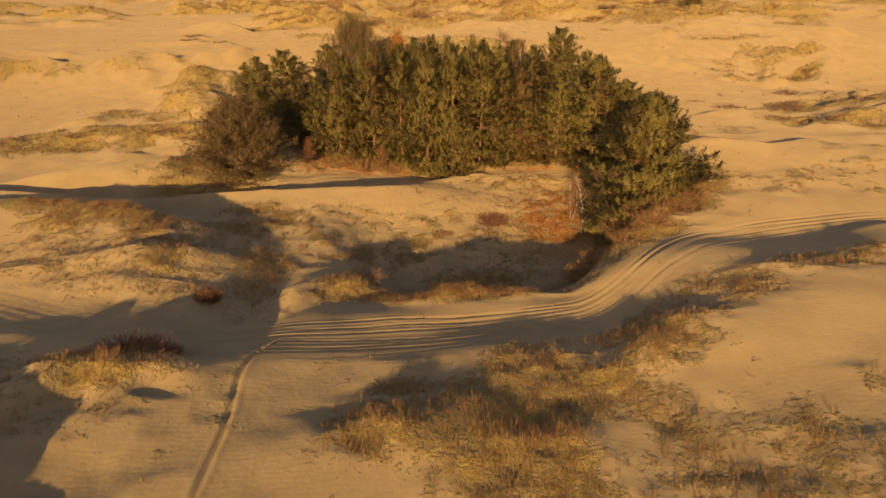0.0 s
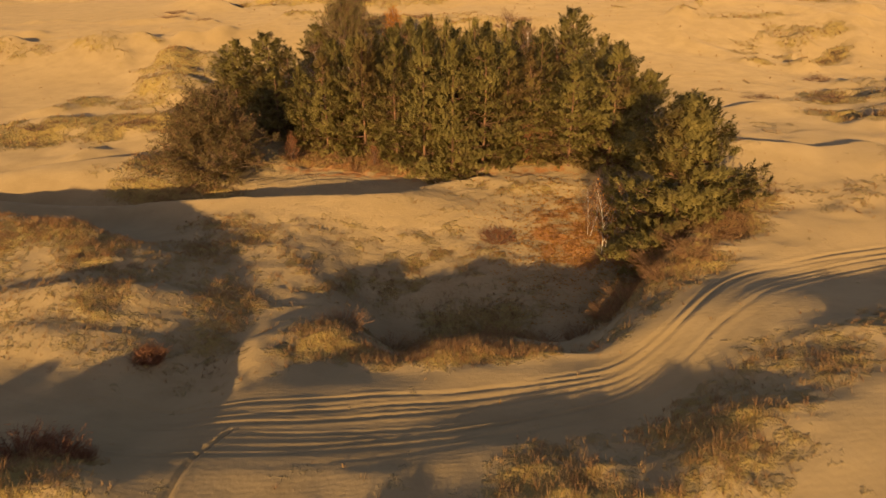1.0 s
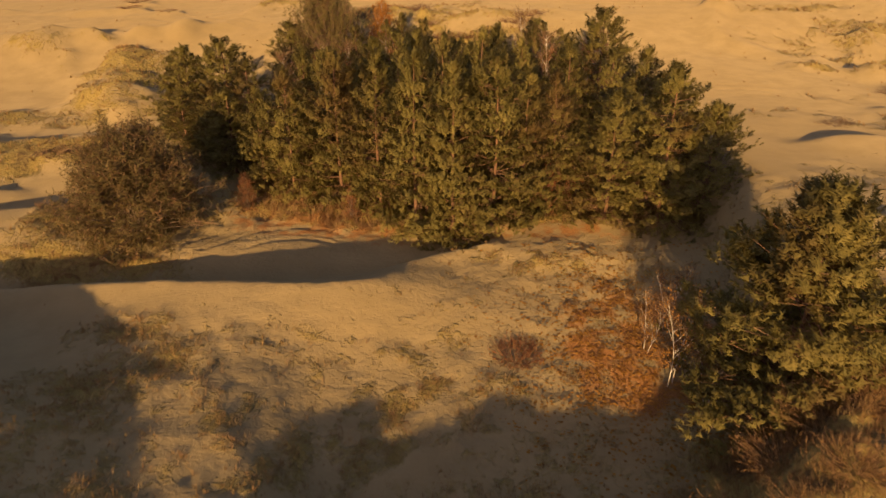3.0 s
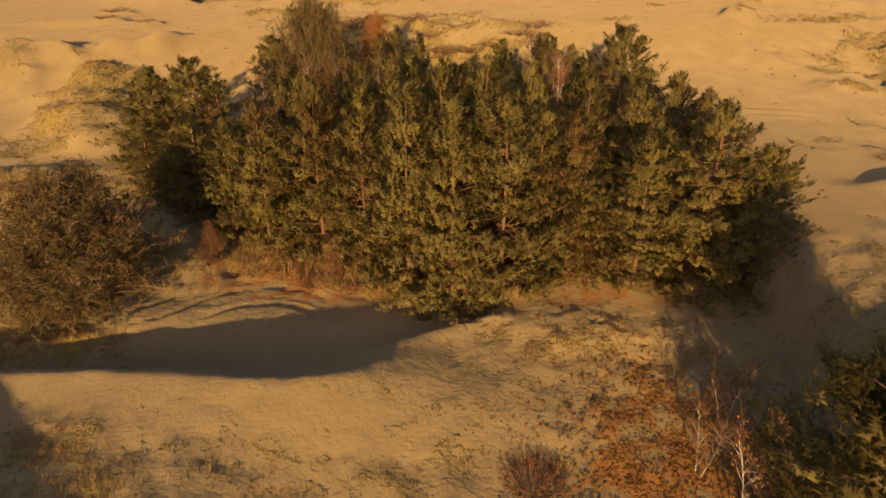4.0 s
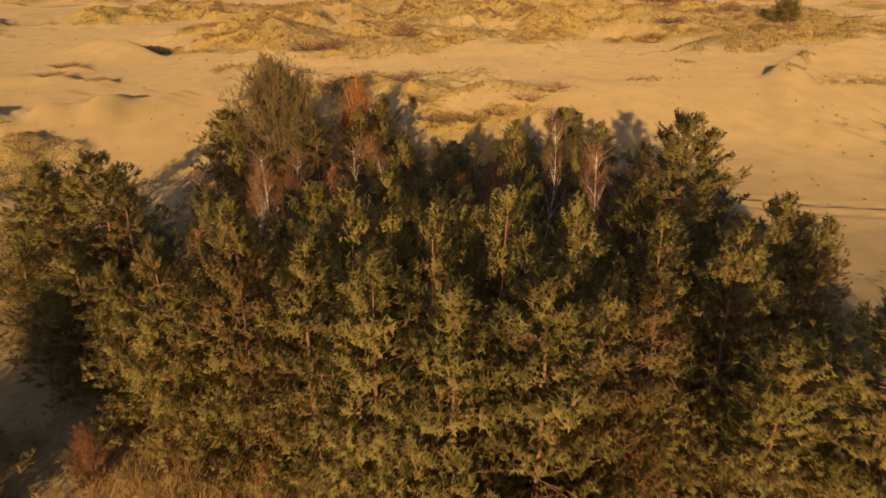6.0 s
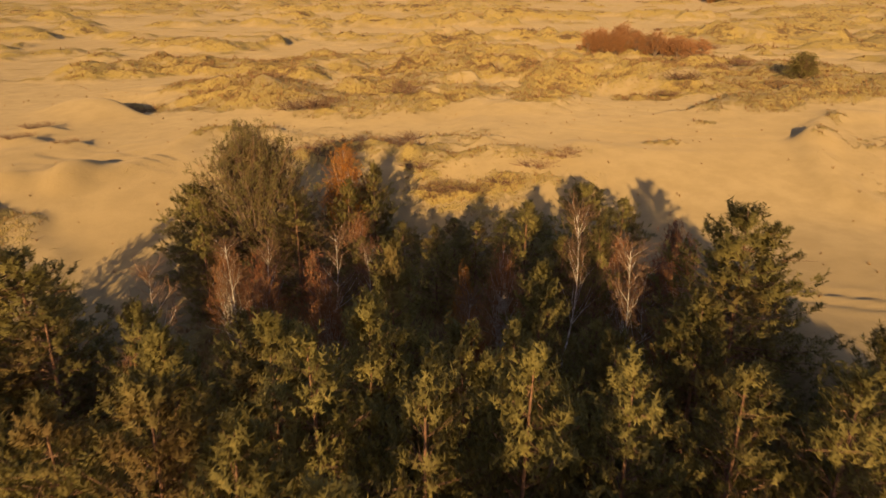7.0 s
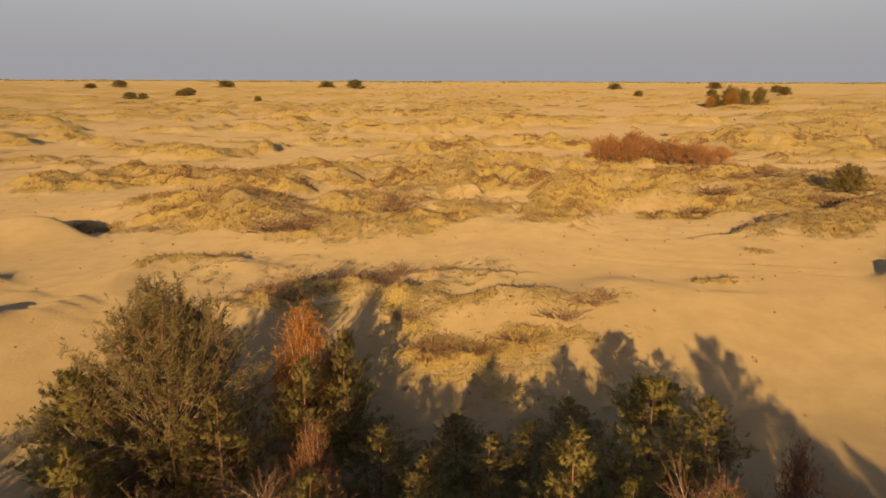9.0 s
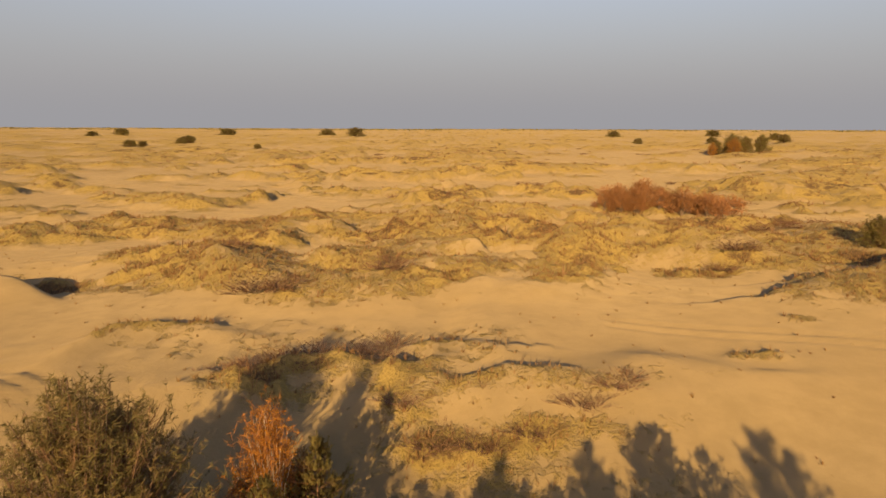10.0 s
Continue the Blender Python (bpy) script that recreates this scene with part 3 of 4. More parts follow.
class Bits:
    """Vertices and faces of one mesh."""

    def __init__(self):
        self.v, self.f, self.n = [], [], []

    def tube(self, pts, radii, sides=6):
        first = len(self.v)
        for k, p in enumerate(pts):
            d = (pts[min(k + 1, len(pts) - 1)] - pts[max(k - 1, 0)]).normalized()
            e = d.orthogonal().normalized()
            g = d.cross(e)
            for s in range(sides):
                a = 2 * math.pi * s / sides
                self.v.append(p + (e * math.cos(a) + g * math.sin(a)) * radii[k])
        for k in range(len(pts) - 1):
            for s in range(sides):
                a, b = first + k * sides + s, first + k * sides + (s + 1) % sides
                self.f.append((a, b, b + sides, a + sides))

    def blade(self, p, q, width, rnd):
        """A thin pointed blade from p to q."""
        d = (q - p)
        e = d.cross(Vector((rnd.uniform(-1, 1), rnd.uniform(-1, 1), rnd.uniform(-1, 1)))).normalized() * width / 2
        n = len(self.v)
        self.v += [p - e, p + e, q]
        self.f.append((n, n + 1, n + 2))

    def leaf(self, p, size, rnd):
        d = Vector((rnd.gauss(0, 1), rnd.gauss(0, 1), rnd.gauss(0, 1))).normalized() * size
        e = d.cross(Vector((rnd.gauss(0, 1), rnd.gauss(0, 1), rnd.gauss(0, 1)))).normalized() * size * 0.35
        n = len(self.v)
        self.v += [p - d * 0.5, p + e, p + d * 0.5, p - e]
        self.f.append((n, n + 1, n + 2, n + 3))

    def tuft(self, p, axis, size, rnd, count=14, long=0.7):
        """A brush of needles at the end of a shoot."""
        axis = axis.normalized()
        e = axis.orthogonal().normalized()
        g = axis.cross(e)
        for k in range(count):
            a = rnd.uniform(0, 6.283)
            out = (e * math.cos(a) + g * math.sin(a)) * rnd.uniform(0.5, 1.0) + axis * rnd.uniform(-0.15, 0.9)
            base = p - axis * size * rnd.uniform(0.0, long)
            self.blade(base, base + out.normalized() * size * rnd.uniform(0.75, 1.15), size * 0.13, rnd)

    def pad(self, heart, p, axis, outward, long, rnd, needles=13, width=0.036):
        """A shoot set all round with needles, part of a rounded cushion about heart."""
        axis = axis.normalized()
        e = axis.orthogonal().normalized()
        g = axis.cross(e)
        for k in range(needles):
            a = rnd.uniform(0, 6.283)
            base = p + axis * long * ((k + 0.5) / needles - 0.5)
            out = (e * math.cos(a) + g * math.sin(a)) + axis * rnd.uniform(0.3, 1.4)
            tip = base + out.normalized() * rnd.uniform(0.10, 0.17)
            w = (tip - base).cross(Vector((rnd.gauss(0, 1), rnd.gauss(0, 1), rnd.gauss(0, 1)))).normalized() * width / 2
            want = (base.lerp(tip, 0.5) - heart).normalized() + outward * 0.5
            n = len(self.v)
            self.v += [base - w, base + w, tip]
            turned = (2 * w).cross(tip - base + w).dot(want) < 0
            self.f.append((n + 1, n, n + 2) if turned else (n, n + 1, n + 2))
            self.n += [want.normalized()] * 3


UP = Vector((0, 0, 1))


def pine(seed, tall, wide, bare=0.08, lean=0.0, tufts=1.0, dead=0.35, close=1.0):
    rnd = random.Random(seed)
    root = new("pine_tree")
    trunk, limbs, crown, dry = Bits(), Bits(), Bits(), Bits()
    bend = Vector((rnd.uniform(-1, 1), rnd.uniform(-1, 1), 0)) * 0.02 * tall

    def axis(t):
        return Vector((lean * t, 0, tall * t * 0.97)) + bend * math.sin(3 * t)
    steps = 9
    trunk.tube([axis(k / steps) - (UP * 0.3 if k == 0 else UP * 0) for k in range(steps + 1)], [0.010 * tall * (1 - k / steps) ** 0.8 + 0.010 for k in range(steps + 1)], 7)
    t = bare
    while t < 0.985:
        rel = (t - bare) / (1 - bare)
        # broadest in the lower third, rounded towards the tip
        reach = wide * (0.92 + 0.08 * min(1, rel / 0.25)) * max(0.0, 1 - rel ** 2.0) ** 0.85 + 0.08 + 0.1 * (1 - rel)
        for k in range(rnd.choice((6, 6, 7, 7))):
            a = rnd.uniform(0, 6.283)
            L = reach * rnd.uniform(0.6, 1.12)
            rise = -0.10 + 0.95 * rel + rnd.uniform(-0.12, 0.15)
            p0 = axis(t)
            way = Vector((math.cos(a), math.sin(a), rise)).normalized()
            mid = p0 + way * L * 0.55 - UP * 0.03 * L
            end = p0 + way * L + UP * 0.10 * L
            limbs.tube([p0, mid, end], [0.007 * L + 0.006, 0.004 * L + 0.004, 0.003], 3)
            side = way.cross(UP).normalized()
            flat = Vector((math.cos(a), math.sin(a), 0.35)).normalized()
            pads = max(2, int(L * 2.7 + 1.5))
            for m in range(pads):
                s = 1.0 - 0.8 * (m + 0.6 * rnd.random()) / pads
                q = (p0.lerp(mid, s / 0.55) if s < 0.55 else mid.lerp(end, (s - 0.55) / 0.45))
                q = q + side * rnd.uniform(-1, 1) * (0.5 * L * (1.1 - s) + 0.08) + UP * rnd.uniform(-0.05, 0.12)
                broad = rnd.uniform(0.2, 0.34) * (1 - 0.35 * rel)
                heart = q - flat * 0.14 - UP * 0.12
                for j in range(max(2, int(rnd.uniform(4.4, 6.6) * tufts * (1 - 0.2 * rel)))):
                    off = Vector((rnd.gauss(0, 0.5 - 0.12 * rel), rnd.gauss(0, 0.5 - 0.12 * rel), rnd.gauss(0, 0.26 + 0.4 * rel))) * broad
                    crown.pad(heart, q + off, UP * rnd.uniform(0.5, 1.1) + way * 0.5 + off * 1.2, flat, rnd.uniform(0.2, 0.34), rnd)
            for m in range(int(dead * L * 15 * (1.15 - rel))):
                s = rnd.uniform(0.15, 0.7)
                q = p0.lerp(end, s)
                dry.blade(q, q + Vector((rnd.gauss(0, 0.3), rnd.gauss(0, 0.3), rnd.uniform(-0.25, 0.2))), 0.022, rnd)
        t += rnd.uniform(0.04, 0.075) * 7.5 / tall * close
    top = axis(1.0)
    for k in range(5):
        q = top - UP * 0.14 * k + Vector((rnd.gauss(0, 0.06), rnd.gauss(0, 0.06), 0))
        crown.pad(q - UP * 0.2, q, UP, Vector((0, -0.3, 0.5)), 0.34, rnd, 16)
    link("trunk", trunk.v + limbs.v, trunk.f + [tuple(i + len(trunk.v) for i in f) for f in limbs.f], PINE_BARK, root, "reddish scaly trunk and limbs", True)
    link("crown", crown.v, crown.f, NEEDLES, root, "olive-green needles in tufts", True, crown.n)
    tagged(link("dead_wood", dry.v, dry.f, DEAD, root, "brown dead twigs inside the crown"), kind="stuff")
    return root


def broadleaf(name, seed, tall, wide, bark, twig, leaf=None, leaves=0, stems=1, leaf_size=0.10, twigs=9, crown_from=0.3, thick=0.010, limb_count=26, brush=0, brush_size=0.22, twig_width=0.022):
    """A small leaf-shedding tree: stems, limbs that fork, fine twigs and what leaves are left."""
    rnd = random.Random(seed)
    root = new(name)
    trunk, limbs, fine, green = Bits(), Bits(), Bits(), Bits()
    for s in range(stems):
        a = rnd.uniform(0, 6.283)
        out = (0.0 if stems == 1 else rnd.uniform(0.25, 0.8)) * wide
        foot = Vector((math.cos(a), math.sin(a), 0)) * 0.12 * (stems > 1)
        top = Vector((math.cos(a) * out + rnd.gauss(0, 0.08) * tall, math.sin(a) * out + rnd.gauss(0, 0.06) * tall, tall * (1 if stems == 1 else rnd.uniform(0.75, 1.0))))
        bow = Vector((rnd.gauss(0, 0.05), rnd.gauss(0, 0.05), 0)) * tall
        pts = [foot.lerp(top, k / 7) + bow * math.sin(3.1 * k / 7) - (UP * 0.3 if k == 0 else UP * 0) for k in range(8)]
        trunk.tube(pts, [thick * tall * (1 - k / 7.5) + 0.006 for k in range(8)], 6)
        for k in range(int(limb_count / max(1, stems ** 0.5))):
            u = crown_from + (0.98 - crown_from) * rnd.random()
            i = min(6, int(u * 7))
            p0 = pts[i].lerp(pts[i + 1], u * 7 - i)
            b = rnd.uniform(0, 6.283)
            L = wide * (1.05 - 0.75 * (u - crown_from) / (1 - crown_from)) * rnd.uniform(0.5, 1.0) / max(1, stems ** 0.35)
            way = Vector((math.cos(b), math.sin(b), rnd.uniform(1.0, 2.6))).normalized()
            end = p0 + way * L * 1.35
            mid = p0.lerp(end, 0.5) + Vector((rnd.gauss(0, 0.06), rnd.gauss(0, 0.06), 0)) * L
            limbs.tube([p0, mid, end], [0.009 * L + 0.007, 0.006 * L + 0.005, 0.003], 4)
            for m in range(int(twigs * (0.5 + L))):
                f = rnd.uniform(0.2, 1.0)
                q = p0.lerp(mid, f * 2) if f < 0.5 else mid.lerp(end, f * 2 - 1)
                tip = q + (way * 0.6 + Vector((rnd.gauss(0, 0.6), rnd.gauss(0, 0.6), rnd.gauss(0.25, 0.5)))) * rnd.uniform(0.25, 0.7)
                fine.blade(q, tip, twig_width, rnd)
                for j in range(2):
                    r = q.lerp(tip, rnd.uniform(0.3, 0.9))
                    fine.blade(r, r + (tip - q) * 0.4 + Vector((rnd.gauss(0, 0.16), rnd.gauss(0, 0.16), rnd.gauss(0.05, 0.14))), twig_width * 0.65, rnd)
                if brush and rnd.random() < 0.8:
                    green.tuft(tip, tip - q, brush_size * rnd.uniform(0.75, 1.25), rnd, brush, 1.2)
                for j in range(leaves):
                    if rnd.random() < 0.85:
                        r = q.lerp(tip, rnd.uniform(0.3, 1.1)) + Vector((rnd.gauss(0, 0.08), rnd.gauss(0, 0.08), rnd.gauss(0, 0.08)))
                        green.leaf(r, leaf_size * rnd.uniform(0.7, 1.3), rnd)
    link("trunk", trunk.v + limbs.v, trunk.f + [tuple(i + len(trunk.v) for i in f) for f in limbs.f], bark, root, "", True)
    tagged(link("crown", fine.v, fine.f, twig, root, "fine bare twigs"), kind="stuff")
    if leaf:
        tagged(link("foliage", green.v, green.f, leaf, root, "autumn leaves"), kind="stuff")
    return root


def dome(name, seed, tall, wide, bark, twig, leaf=None, ends=240, shoots=8, blades=8, size=0.3, pointed=1.0, foot=0.06, twig_width=0.03, spread=0.42, thick=0.006):
    """A full round bush or tree: limbs that fan out to every part of a dome, each with a spray of twigs and leaves."""
    rnd = random.Random(seed)
    root = new(name)
    wood, fine, green = Bits(), Bits(), Bits()
    stems = [Vector((rnd.gauss(0, 0.05) * wide, rnd.gauss(0, 0.05) * wide, 0)) for k in range(5)]
    for k in range(ends):
        h = foot + (1 - foot) * rnd.random() ** 0.85
        r = wide * (1 - h ** (2.2 * pointed)) ** (0.5 + 0.3 * (pointed < 1)) * (0.75 + 0.25 * min(1, h / 0.3))
        lump = 1 + 0.14 * math.sin(7 * h + seed) + 0.12 * math.sin(3 * k)
        a, d = rnd.uniform(0, 6.283), rnd.random() ** 0.4
        end = Vector((math.cos(a) * r * d * lump, math.sin(a) * r * d * lump, tall * h * rnd.uniform(0.93, 1.04)))
        base = rnd.choice(stems)
        fork = base + UP * min(tall * 0.75, end.z * rnd.uniform(0.35, 0.65)) + Vector((end.x, end.y, 0)) * 0.25
        mid = fork.lerp(end, 0.5) + UP * 0.06 * tall * rnd.uniform(-0.3, 0.6)
        wood.tube([base - UP * 0.2, base.lerp(fork, 0.5), fork, mid, end], [thick * tall * 1.3, thick * tall, thick * tall * 0.7, thick * tall * 0.4, 0.004], 4)
        out = (end - fork).normalized()
        for m in range(shoots):
            q = mid.lerp(end, rnd.uniform(0.0, 1.0)) + Vector((rnd.gauss(0, 0.5), rnd.gauss(0, 0.5), rnd.gauss(0, 0.5))) * spread
            way = (out + UP * 0.6 + Vector((rnd.gauss(0, 0.5), rnd.gauss(0, 0.5), rnd.gauss(0, 0.4)))).normalized()
            fine.blade(mid.lerp(end, rnd.random()), q, twig_width, rnd)
            fine.blade(q, q + way * rnd.uniform(0.3, 0.7) * spread * 2, twig_width * 0.7, rnd)
            if leaf:
                green.tuft(q + way * 0.25, way, size * rnd.uniform(0.75, 1.25), rnd, blades, 1.3)
            else:
                for j in range(3):
                    fine.blade(q, q + (way + Vector((rnd.gauss(0, 0.6), rnd.gauss(0, 0.6), rnd.gauss(0, 0.4)))) * spread * rnd.uniform(0.5, 1.1), twig_width * 0.7, rnd)
    link("trunk", wood.v, wood.f, bark, root, "stems and limbs", True)
    tagged(link("crown", fine.v, fine.f, twig, root, "fine bare twigs"), kind="stuff")
    if leaf:
        tagged(link("foliage", green.v, green.f, leaf, root, "thin autumn foliage"), kind="stuff")
    return root


def stand(ob, x, y, scale=1.0, turn=0.0, wide=1.0, sink=0.05):
    ob.matrix_basis = Matrix.LocRotScale((x, y, height(x, y) - sink), Euler((0, 0, radians(turn))), (scale * wide, scale * wide, scale))
    return ob


def repeat(first, x, y, scale=1.0, turn=0.0, wide=1.0):
    made = copy_thing(first, Matrix.Identity(4))
    return stand(made, x, y, scale, turn, wide)


# ---- the wood ----
PINES = [pine(11, 8.0, 2.3, bare=0.04), pine(12, 8.0, 2.1, bare=0.05, dead=0.5), pine(13, 8.0, 2.5, bare=0.03), pine(14, 8.0, 2.0, bare=0.06), pine(15, 8.0, 2.2, bare=0.05, tufts=0.75, dead=1.4), pine(16, 8.0, 2.2, bare=0.04, tufts=0.66), pine(18, 8.0, 2.0, bare=0.05, tufts=0.66, dead=0.6)]
for p in PINES:
    tagged(p, "dense olive-green pine at the edge of the wood", "tree", "pines of the wood")
used = set()


def plant_pine(kind, x, y, top, wide=1.0, turn=0.0, label=""):
    """A pine whose tip reaches the height top."""
    s = (top - height(x, y)) / 8.0
    first = PINES[kind]
    if kind in used:
        ob = repeat(first, x, y, s, turn, 1.1 * wide / s ** 0.4)
    else:
        used.add(kind)
        ob = stand(first, x, y, s, turn, 1.1 * wide / s ** 0.4)
    return tagged(ob, label)


# front row, from the turning loops to the eastern end
for kind, x, y, top, wide in ((1, -10.2, 56.5, 5.4, 0.9), (0, -8.3, 55.5, 6.7, 1.0), (2, -5.4, 54.5, 8.0, 1.0), (3, -3.0, 52.4, 8.4, 1.0), (1, -1.1, 50.2, 8.8, 1.0),
                              (0, 0.7, 49.2, 8.6, 1.05), (2, 2.6, 49.3, 9.0, 1.05), (3, 4.2, 50.2, 8.0, 0.95), (4, 5.5, 51.2, 7.6, 0.95), (1, 8.2, 49.4, 7.2, 1.2), (0, 10.8, 49.6, 8.3, 1.3), (2, 12.8, 49.2, 6.8, 1.15)):
    plant_pine(kind, x, y, top, wide, 47 * x + 31 * y)
# second row and the middle of the wood
for kind, x, y, top, wide in ((4, 5.4, 62.2, 5.2, 1.0), (3, -4.4, 62.6, 5.0, 1.0), (0, 11.6, 57.6, 7.4, 1.0), (3, -6.6, 58.0, 7.2, 1.0), (1, -3.6, 57.2, 7.9, 1.0), (0, -1.2, 57.0, 8.4, 0.9), (2, 0.9, 56.2, 8.2, 0.9), (4, 2.2, 57.4, 7.6, 0.8), (3, 4.8, 57.8, 7.2, 1.0), (1, 3.3, 60.4, 7.9, 0.8),
                              (0, 7.4, 59.2, 7.6, 1.0), (2, 10.3, 63.9, 8.5, 1.3), (3, -1.0, 61.6, 8.2, 0.8), (4, 13.2, 57.5, 6.6, 1.0), (0, 14.0, 60.5, 5.6, 0.9), (1, -8.2, 60.4, 6.6, 0.9)):
    plant_pine(kind, x, y, top, wide, 53 * x + 29 * y, "olive-green pine within the wood")
for kind, x, y, top, wide in ((5, 0.2, 53.2, 9.0, 0.9), (6, 2.2, 53.6, 9.2, 0.9), (5, 4.2, 54.2, 8.6, 0.9), (6, -2.2, 54.6, 8.9, 0.95), (5, 6.8, 55.0, 7.9, 1.0), (6, 9.0, 54.6, 8.0, 1.0), (6, -5.0, 59.6, 6.8, 0.9), (5, 8.2, 62.2, 6.0, 0.9)):
    plant_pine(kind, x, y, top, wide, 37 * x + 19 * y, "olive-green pine within the wood")
# western group and the back of the wood; the pine at (-12.4, 58.4) is added to darken a shaded gap
for kind, x, y, top, wide in ((2, -14.4, 65.0, 6.4, 1.55), (0, -17.0, 65.4, 5.7, 1.5), (5, -12.2, 62.6, 5.6, 1.35), (0, -14.0, 60.6, 4.6, 1.3), (6, -16.2, 61.6, 3.8, 1.3), (0, -12.4, 58.4, 4.8, 1.2), (6, -19.2, 69.6, 4.6, 1.1), (6, 4.2, 71.6, 6.2, 1.1), (2, 7.6, 75.6, 5.9, 1.2), (5, 9.6, 76.2, 4.9, 1.1),
                              (6, 0.2, 73.2, 4.5, 1.0), (5, -6.8, 75.8, 5.2, 1.2), (6, -4.6, 79.4, 5.0, 1.0), (2, -12.4, 77.6, 5.2, 1.15), (6, -11.0, 74.2, 4.2, 1.0), (5, 12.6, 67.0, 5.4, 1.1), (6, 6.4, 67.2, 7.0, 0.8)):
    plant_pine(kind, x, y, top, wide, 61 * x + 23 * y, "olive-green pine at the back of the wood")

# a pine of its own on the hollow's edge
lone = tagged(pine(31, 6.9, 2.6, bare=0.03, tufts=1.35, dead=0.3, close=0.58), "broad bushy green pine on the hollow's edge", "tree")
stand(lone, 10.55, 34.9, (8.8 - height(10.55, 34.9)) / 6.9, 20, 1.26)

# dark pine beside the orange birch
plant_pine(0, -3.4, 81.6, 5.2, 0.85, 40, "dark green pine beside an orange birch")

# low growth behind the wood
for kind, x, y, top, wide in ((5, -1.6, 77.4, 3.2, 1.3), (6, 1.2, 78.6, 3.0, 1.3), (5, 3.8, 77.2, 3.4, 1.3), (5, 5.6, 79.6, 3.2, 1.2), (6, -3.2, 73.0, 4.0, 1.2), (5, 2.2, 75.2, 4.0, 1.2), (6, 6.0, 71.8, 4.6, 1.1)):
    plant_pine(kind, x, y, top, wide, 41 * x + 17 * y, "low young pine behind the wood")

# broad old tree at the back, half dead
broad = tagged(dome("willow_tree", 5, 8.0, 4.1, GREY_BARK, DEAD, OLIVE, 440, 10, 12, 0.22, pointed=1.6, foot=0.1, twig_width=0.022), "broad olive-brown tree with many bare twigs", "tree")
stand(broad, -9.6, 79.0, 1.05, 0, 0.95)
# twiggy bush tree before the western group
bush_tree = tagged(dome("willow_tree", 6, 5.8, 3.4, GREY_BARK, TWIGS, BROWN_LEAVES, 480, 9, 9, 0.28, pointed=1.3, foot=0.02), "rounded brown bush with sparse olive leaves", "tree")
stand(bush_tree, -14.7, 49.4, 1.0, 0, 1.12)

# birches
birch = tagged(broadleaf("birch_tree", 7, 7.0, 1.9, BIRCH_BARK, TWIGS, stems=1, twigs=14, crown_from=0.35, thick=0.0055), "bare white-trunked birch among the pines", "tree", "bare birches")
stand(birch, 4.8, 65.6, 1.0)
for x, y, top, turn in ((6.8, 63.8, 6.6, 40), (-8.0, 68.8, 4.9, 80), (-10.2, 67.6, 4.6, 150), (-6.2, 69.4, 5.0, 200), (-4.6, 70.4, 5.1, 290), (-3.0, 69.0, 4.6, 10), (8.6, 66.2, 5.0, 100), (1.6, 66.0, 4.6, 220)):
    repeat(birch, x, y, (top - height(x, y)) / 7.0, turn, 1.2)
gold = tagged(dome("birch_tree", 8, 6.0, 1.65, BIRCH_BARK, RUST, ORANGE, 190, 8, 9, 0.15, pointed=0.7, foot=0.15, thick=0.004), "young birch with orange autumn leaves", "tree", "autumn birches")
stand(gold, -5.1, 82.0, 1.06, 0, 1.25)
repeat(gold, 1.4, 68.6, 0.72, 90, 0.7)
russet = tagged(dome("birch_tree", 9, 5.0, 1.4, GREY_BARK, TWIGS, RUSSET, 100, 6, 8, 0.16, pointed=0.8, foot=0.08, thick=0.004), "small tree with russet leaves", "tree", "russet trees")
stand(russet, 11.4, 73.4, 0.85)
for x, y, s, turn in ((-5.2, 71.6, 0.9, 30), (-7.4, 71.0, 0.85, 120), (-2.8, 73.0, 0.8, 210), (5.4, 50.4, 0.55, 60), (7.0, 51.6, 0.6, 160), (-10.4, 53.2, 0.42, 90), (-4.6, 51.8, 0.36, 20), (9.5, 69.5, 0.75, 300)):
    repeat(russet, x, y, s, turn, 1.15)
# bare reddish trees in the shade of the wood
dry_tree = tagged(dome("birch_tree", 17, 6.6, 1.9, BIRCH_BARK, RUST, None, 130, 8, pointed=0.75, foot=0.08, twig_width=0.028, thick=0.004), "bare tree with dense red-brown twigs", "tree", "bare red-brown trees")
stand(dry_tree, -8.8, 70.6, 0.72, 30, 1.15)
for x, y, s, turn in ((-6.6, 68.0, 0.7, 100), (-4.0, 67.4, 0.72, 170), (-1.6, 66.4, 0.66, 240), (3.0, 68.8, 0.68, 20), (8.4, 71.6, 0.66, 90), (10.6, 69.6, 0.7, 150), (-3.6, 75.4, 0.7, 200), (1.6, 63.6, 0.7, 280), (7.6, 62.4, 0.68, 330), (-9.6, 63.2, 0.66, 40)):
    repeat(dry_tree, x, y, s, turn, 1.15)
# saplings beside the lone pine
sapling = tagged(broadleaf("birch_sapling", 10, 4.4, 1.3, BIRCH_BARK, TWIGS, ORANGE, 2, stems=2, leaf_size=0.06, twigs=9, crown_from=0.12, thick=0.004), "thin birch sapling with a few orange leaves", "tree", "birch saplings")
stand(sapling, 8.0, 37.2, 0.9, 0, 1.1)
for x, y, s, turn in ((7.6, 39.0, 0.6, 70), (8.7, 40.4, 0.65, 160), (8.9, 36.2, 0.6, 250)):
    repeat(sapling, x, y, s, turn, 1.1)



